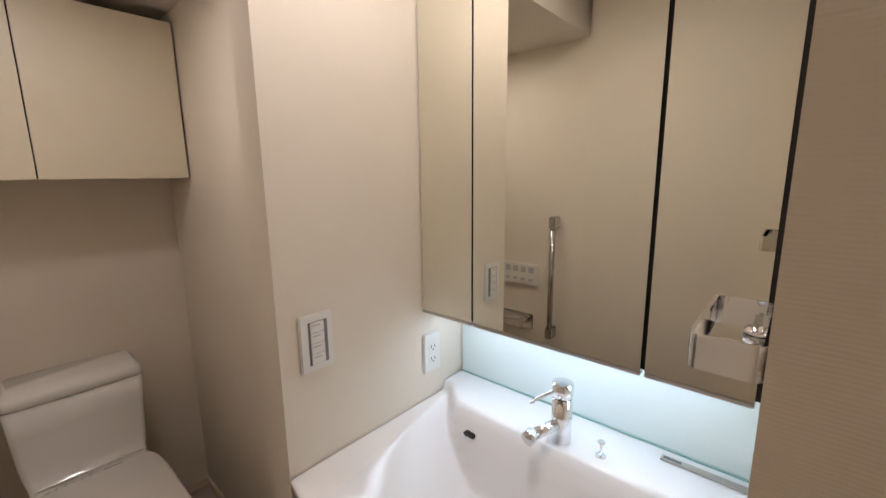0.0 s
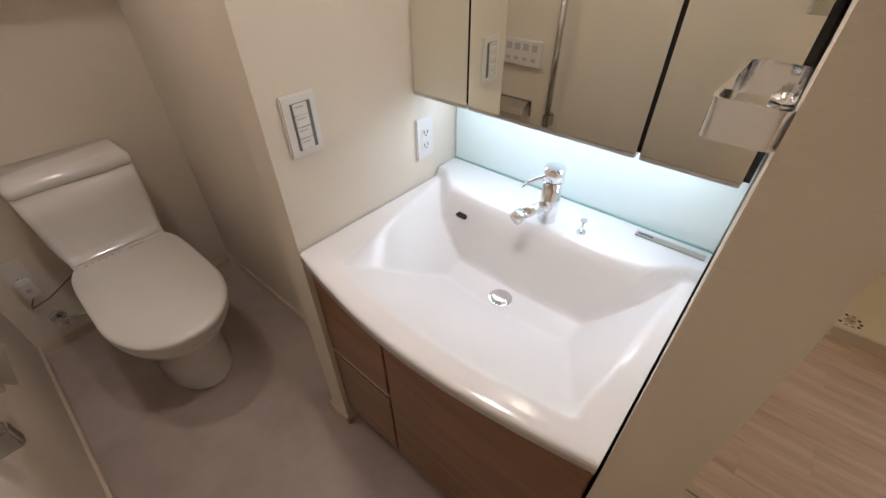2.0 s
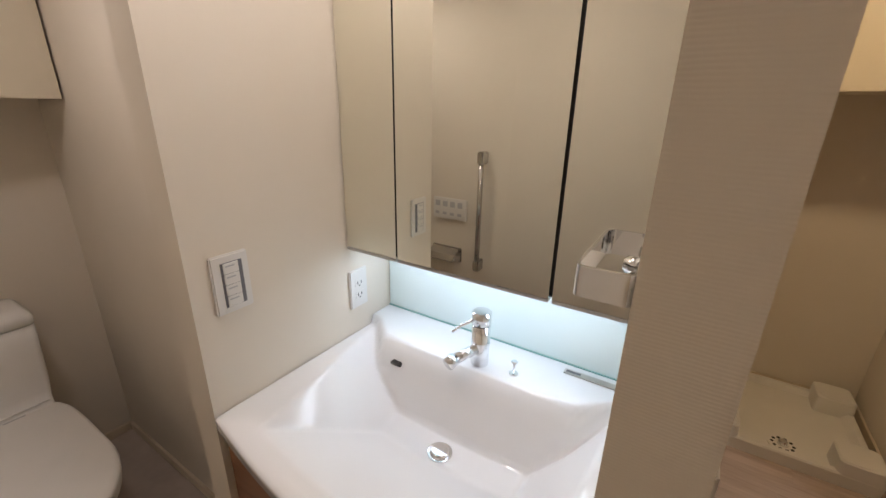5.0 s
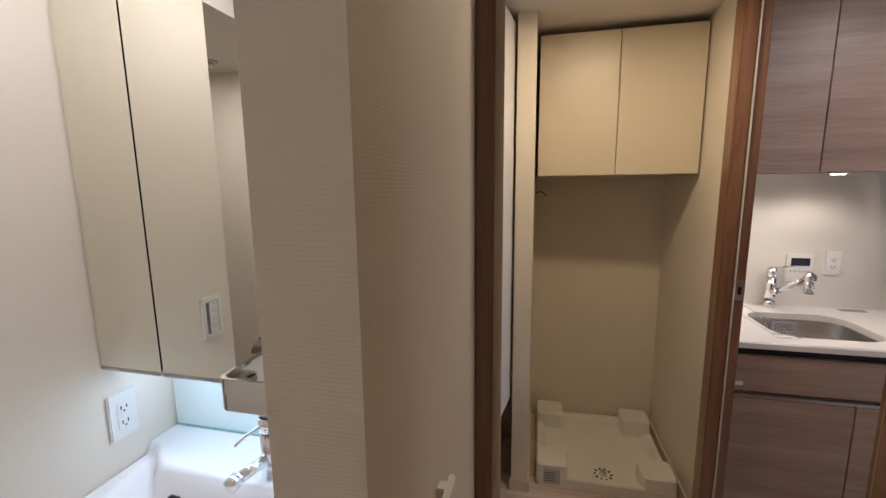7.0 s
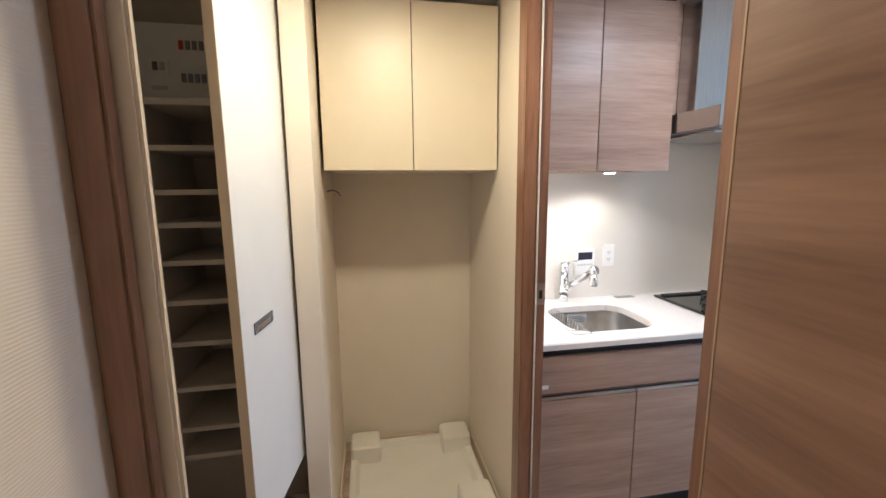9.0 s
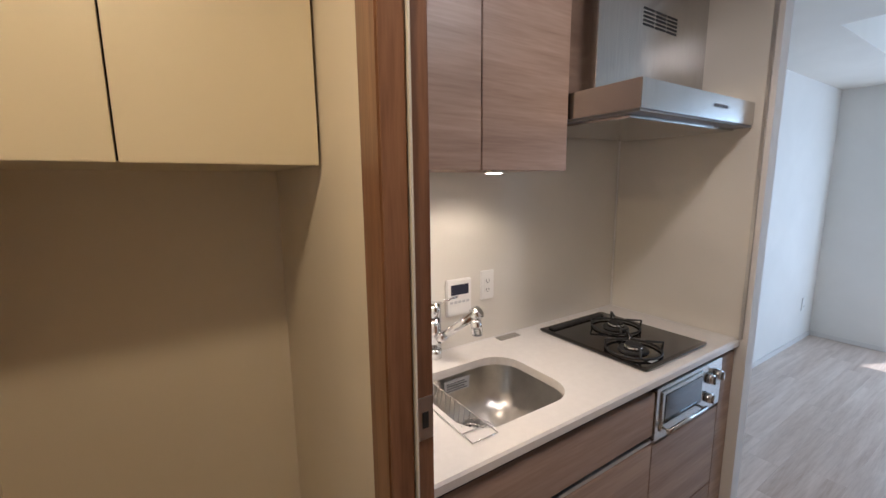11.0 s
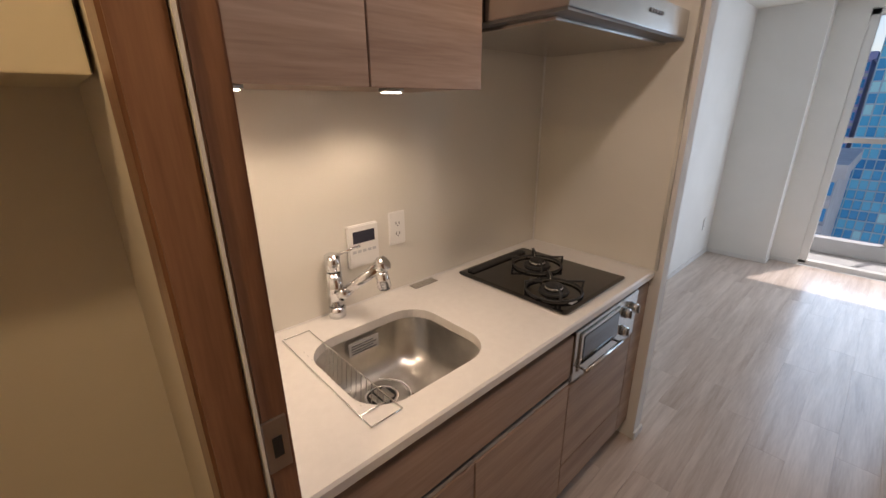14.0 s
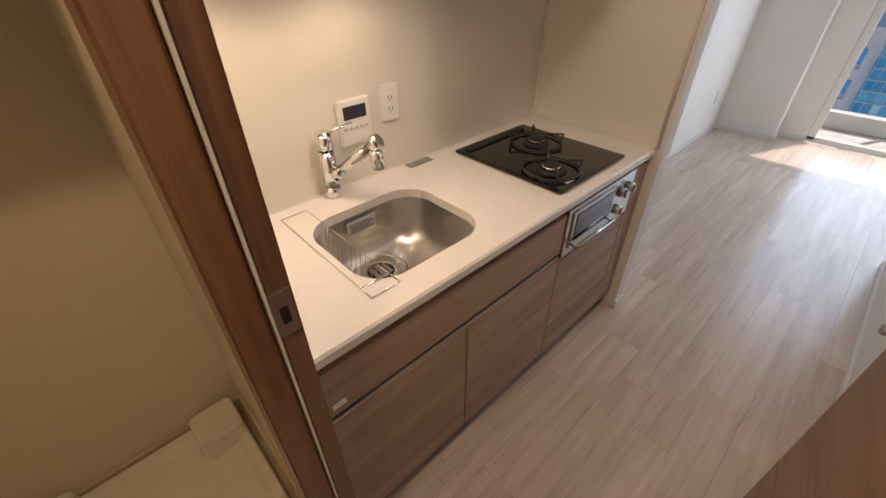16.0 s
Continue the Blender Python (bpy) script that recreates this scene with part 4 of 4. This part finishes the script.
def worktop():
    r = thing("kitchen_worktop", (2.53, 2.33, 0.815), "white solid-surface worktop with an integrated steel sink cutout", "worktop")
    hole = [(c[0], c[1]) for c in rounded(SX, SY, SHX, SHY, 0.10, 0, 8)]
    n = len(hole)
    x0, x1, y0, y1 = 1.766, 3.289, 2.027, 2.627
    outer = []
    for hx, hy in hole:
        dx, dy = hx - SX, hy - SY
        k = min((x1 - SX if dx > 0 else SX - x0) / max(abs(dx), 1e-6), (y1 - SY if dy > 0 else SY - y0) / max(abs(dy), 1e-6))
        outer.append((SX + dx * k, SY + dy * k))
    for cxy in ((x0, y0), (x0, y1), (x1, y0), (x1, y1)):
        i = min(range(n), key=lambda q: (outer[q][0] - cxy[0]) ** 2 + (outer[q][1] - cxy[1]) ** 2)
        outer[i] = cxy
    e = 0.006
    inset = [(min(max(a, x0 + e), x1 - e), min(max(b, y0 + e), y1 - e)) for a, b in outer]
    rings = [[(*p, 0.85 - 0.03) for p in hole], [(*p, 0.85) for p in hole], [(*p, 0.85) for p in inset], [(*p, 0.85 - e) for p in outer], [(*p, 0.822) for p in outer], [(*p, 0.82) for p in hole]]
    loft("slab", rings, COUNTER, r, "", False, False)
    box("back_seal", (1.768, 2.612, 0.8504), (3.280, 2.6175, 0.854), PLASTIC, r, 0.001, "thin white seal along the wall")
    box("side_seal", (3.2745, 2.035, 0.8504), (3.280, 2.611, 0.854), PLASTIC, r, 0.001)
    settle_parts(r)
    s = thing("kitchen_sink", (SX, SY, 0.66), "satin stainless steel sink with round drain basket", "sink")
    loft("bowl", [rounded(SX, SY, SHX + 0.004, SHY + 0.004, 0.10, 0.835, 8), rounded(SX, SY, SHX + 0.002, SHY + 0.002, 0.10, 0.80, 8), rounded(SX, SY, SHX - 0.012, SHY - 0.012, 0.095, 0.72, 8), rounded(SX, SY, SHX - 0.03, SHY - 0.03, 0.085, 0.685, 8),
                  rounded(SX, SY, SHX - 0.06, SHY - 0.06, 0.07, 0.668, 8), rounded(SX, SY, 0.05, 0.05, 0.03, 0.664, 8)], SINKSTEEL, s, "", False)
    bpy.data.objects[s.children[0].name].data.polygons[0].use_smooth = True
    dx, dy = 2.160, 2.350
    wire("drain_seam", [(dx + 0.088 * math.cos(a / 40 * 6.2832), dy + 0.088 * math.sin(a / 40 * 6.2832), 0.6705) for a in range(40)], 0.0022, CHROME, s, True)
    tube("drain_flange", (dx, dy, 0.664), (dx, dy, 0.6702), 0.086, SINKSTEEL, s, 0.080, "", 40)
    wire("basket_ring", [(dx + 0.047 * math.cos(a / 32 * 6.2832), dy + 0.047 * math.sin(a / 32 * 6.2832), 0.673) for a in range(32)], 0.005, CHROME, s, True)
    tube("drain_mouth", (dx, dy, 0.6702), (dx, dy, 0.6725), 0.044, BLACK, s, None, "", 36)
    for i in (-1, 0, 1):
        w = 0.034 - 0.008 * abs(i)
        box("basket_bar", (dx + i * 0.022 - 0.007, dy - w, 0.6726), (dx + i * 0.022 + 0.007, dy + w, 0.680), SINKSTEEL, s, 0.002)
    box("label", (2.13, 2.4635, 0.765), (2.235, 2.466, 0.81), PALEREC, s, 0, "grey printed care label")
    settle_parts(s)
    for i in range(4):
        p = box("label_line", (2.137, 2.4615, 0.771 + i * 0.009), (2.225 - 0.012 * (i % 2), 2.463, 0.774 + i * 0.009), DARKREC, s)
        p.matrix_parent_inverse = Matrix.Translation(-s.location)


worktop()


def wire_rack():
    r = thing("sink_rack", (2.03, 2.3, 0.85), "thin chrome wire rack hung across the sink", "rack")
    x0, x1 = 1.970, 2.052
    wire("rim", [(x0, 2.095, 0.853), (x1, 2.095, 0.853), (x1, 2.556, 0.853), (x0, 2.556, 0.853)], 0.002, CHROME, r, True)
    wire("cross_rim", [(x1, 2.14, 0.853), (x0, 2.14, 0.853)], 0.0018, CHROME, r)
    for i in range(14):
        y = 2.145 + i * 0.024
        wire("rung", [(x0 + 0.02, y, 0.853), (x0 + 0.025, y, 0.775), (x1 - 0.008, y, 0.775), (x1, y, 0.853)], 0.0012, CHROME, r)
    settle_parts(r)


wire_rack()


def kitchen_tap():
    x, y = 2.165, 2.585
    r = thing("kitchen_tap", (x, y, 0.85), "polished chrome kitchen tap with a slanted pull-out spout", "tap")
    tube("base", (x, y, 0.85), (x, y, 0.888), 0.027, CHROME, r, None, "", 32, 0.001)
    tube("body", (x, y, 0.889), (x, y, 1.005), 0.0255, CHROME, r, None, "", 32, 0.002)
    tube("cap", (x, y, 1.007), (x, y, 1.062), 0.0255, CHROME, r, 0.024, "", 32, 0.004)
    tube("lever", (x + 0.012, y - 0.004, 1.058), (x + 0.085, y - 0.03, 1.076), 0.0055, CHROME, r, 0.0035)
    a, b = Vector((x + 0.008, y - 0.015, 0.925)), Vector((x + 0.092, y - 0.128, 1.035))
    tube("spout", a, b, 0.016, CHROME, r, 0.018, "", 28)
    tube("collar", a, a + (b - a) * 0.18, 0.0215, CHROME, r, 0.019, "", 28, 0.002)
    way = (b - a).normalized()
    tube("spray_cap", b - way * 0.008, b + way * 0.022, 0.0255, CHROME, r, 0.024, "", 32, 0.003)
    tube("cap_disc", b + way * 0.0222, b + way * 0.0235, 0.018, ALU, r, None, "", 28)
    tube("spray_head", (b.x, b.y, b.z - 0.012), (b.x + 0.004, b.y - 0.006, b.z - 0.070), 0.019, CHROME, r, 0.022, "", 28, 0.002)
    tube("spray_nozzle", (b.x + 0.004, b.y - 0.006, b.z - 0.0702), (b.x + 0.004, b.y - 0.006, b.z - 0.075), 0.018, DARKREC, r, None, "", 24)
    settle_parts(r)
    v = thing("worktop_vent", (2.53, 2.595, 0.85), "small steel vent plate set in the worktop", "vent")
    box("plate", (2.475, 2.565, 0.8505), (2.585, 2.605, 0.8525), STEEL, v, 0.001)
    settle_parts(v)
    p = thing("water_heater_remote", (2.295, 2.643, 1.06), "white water heater remote with a dark display", "remote")
    box("case", (2.235, 2.603, 0.985), (2.352, 2.618, 1.128), PLASTIC, p, 0.004)
    box("display", (2.253, 2.6012, 1.068), (2.335, 2.6029, 1.108), LCD, p)
    for i in range(5):
        box("key", (2.249 + i * 0.019, 2.6014, 1.035), (2.262 + i * 0.019, 2.6029, 1.044), PALEREC, p)
    box("lower_flap", (2.243, 2.6018, 0.990), (2.344, 2.6029, 1.022), PLASTIC, p, 0.0005)
    settle_parts(p)


kitchen_tap()


def cooktop():
    x0, x1, y0, y1 = 2.685, 3.116, 2.070, 2.558
    r = thing("gas_cooktop", ((x0 + x1) / 2, (y0 + y1) / 2, 0.85), "black glass two-burner gas cooktop with iron pan supports", "cooktop")
    cx, cy, hx, hy = (x0 + x1) / 2, (y0 + y1) / 2, (x1 - x0) / 2, (y1 - y0) / 2
    loft("glass_top", [rounded(cx, cy, hx - 0.006, hy - 0.006, 0.012, 0.8505), rounded(cx, cy, hx, hy, 0.014, 0.857), rounded(cx, cy, hx, hy, 0.014, 0.861), rounded(cx, cy, hx - 0.012, hy - 0.012, 0.012, 0.864)], BLACKGLASS, r, "", True, False)
    box("rear_vent", (x0 + 0.03, y1 - 0.06, 0.864), (x1 - 0.06, y1 - 0.025, 0.872), IRON, r, 0.003)
    for bx, by in ((2.965, 2.375), (2.800, 2.190)):
        tube("burner_base", (bx, by, 0.864), (bx, by, 0.872), 0.055, IRON, r, 0.05, "", 32)
        tube("burner_ring", (bx, by, 0.872), (bx, by, 0.884), 0.034, STEEL, r, 0.030, "", 32)
        tube("burner_cap", (bx, by, 0.884), (bx, by, 0.890), 0.030, IRON, r, None, "", 32, 0.002)
        tube("igniter", (bx + 0.03, by + 0.035, 0.864), (bx + 0.03, by + 0.035, 0.905), 0.002, STEEL, r)
        g = wire("pan_support", [(bx + 0.098 * math.cos(a / 32 * 6.2832), by + 0.098 * math.sin(a / 32 * 6.2832), 0.871) for a in range(32)], 0.0045, IRON, r, True)
        for k in range(4):
            a = radians(45 + 90 * k)
            c, s = math.cos(a), math.sin(a)
            wire("support_arm", [(bx + 0.098 * c, by + 0.098 * s, 0.870), (bx + 0.102 * c, by + 0.102 * s, 0.902), (bx + 0.040 * c, by + 0.040 * s, 0.902)], 0.0048, IRON, r)
    box("maker_plate", (2.75, 2.088, 0.8642), (2.79, 2.102, 0.8648), PALEREC, r)
    settle_parts(r)


cooktop()


def range_hood():
    x0, x1, y0, y1 = 2.532, 3.275, 2.055, 2.615
    r = thing("range_hood", (2.92, 2.36, 1.727), "brushed stainless range hood with slotted chimney", "range hood")
    box("canopy", (x0, y0, 1.698), (x1, y1, 1.781), STEEL, r, 0.002)
    box("canopy_lip", (x0 + 0.004, y0 + 0.004, 1.690), (x1 - 0.004, y1, 1.6975), DARKREC, r)
    box("filter_panel", (x0 + 0.03, y0 + 0.05, 1.680), (x1 - 0.03, y1 - 0.05, 1.6895), STEEL, r, 0.003)
    box("lamp_cover", (x0 + 0.05, y1 - 0.16, 1.6785), (x0 + 0.15, y1 - 0.08, 1.6798), PALEREC, r)
    ch = box("chimney", (2.585, 2.25, 1.7815), (3.278, y1, KT - 0.002), STEEL, r, 0.002)
    for grp in range(3):
        for k in range(5):
            xx = 2.83 + grp * 0.075
            box("slot", (xx, 2.2485, 2.03 + k * 0.013), (xx + 0.066, 2.2499, 2.037 + k * 0.013), BLACK, ch)
    for i in range(5):
        tube("button", (2.965 + i * 0.02, y0, 1.744), (2.965 + i * 0.02, y0 - 0.004, 1.744), 0.0055, DARKREC, r, None, "", 14)
    settle_parts(r)
    f = thing("gap_cover", (2.556, 2.45, 1.82), "dark narrow cover between wall cabinet and hood", "cover")
    box("panel", (2.524, 2.36, 1.783), (2.583, 2.615, 2.27), ASH, f)
    settle_parts(f)


range_hood()
s = thing("ceiling_sprinkler", (5.5, 1.75, 2.50), "small pale sprinkler head in the living room ceiling", "sprinkler")
tube("escutcheon", (5.5, 1.75, 2.50), (5.5, 1.75, 2.494), 0.04, ALU, s)
tube("head", (5.5, 1.75, 2.494), (5.5, 1.75, 2.47), 0.016, ALU, s)
settle_parts(s)

# ---- floor boards, last ----
rng = random.Random(7)
W, LEN = 0.145, 0.91
meshes = {}


def board_mesh(w, l):
    key = (round(w, 3), round(l, 3))
    if key not in meshes:
        bm = bmesh.new()
        add_box(bm, (0, 0, -0.0035), (key[1] - 0.0004, key[0] - 0.0004, 0.0))
        top = [e for e in bm.edges if all(abs(v.co.z) < 1e-6 for v in e.verts)]
        bmesh.ops.bevel(bm, geom=top, offset=0.0004, segments=1, affect='EDGES')
        me = bpy.data.meshes.new("board")
        bm.to_mesh(me)
        bm.free()
        me.materials.append(PLANK)
        meshes[key] = me
    return meshes[key]


def lay(x0, x1, y0, y1, parent):
    y, k = y0, 0
    while y < y1 - 0.01:
        w = min(W, y1 - y)
        x = x0
        first = (0.33 + 0.21 * (k % 3)) * LEN
        while x < x1 - 0.01:
            l = min(first if x == x0 else LEN, x1 - x)
            b = new("board", board_mesh(w, l))
            b.location = (x, y, 0.0)
            b.parent = parent
            x += l
        y += w
        k += 1


lay(-1.2, 6.66, 1.05, 2.02, floor_living)
lay(0.16, 1.69, 2.02, 2.76, floor_living)
lay(1.82, 6.66, 2.02, 2.59, floor_living)
lay(4.7, 6.66, -0.9, 1.05, bpy.data.objects["floor_living"])
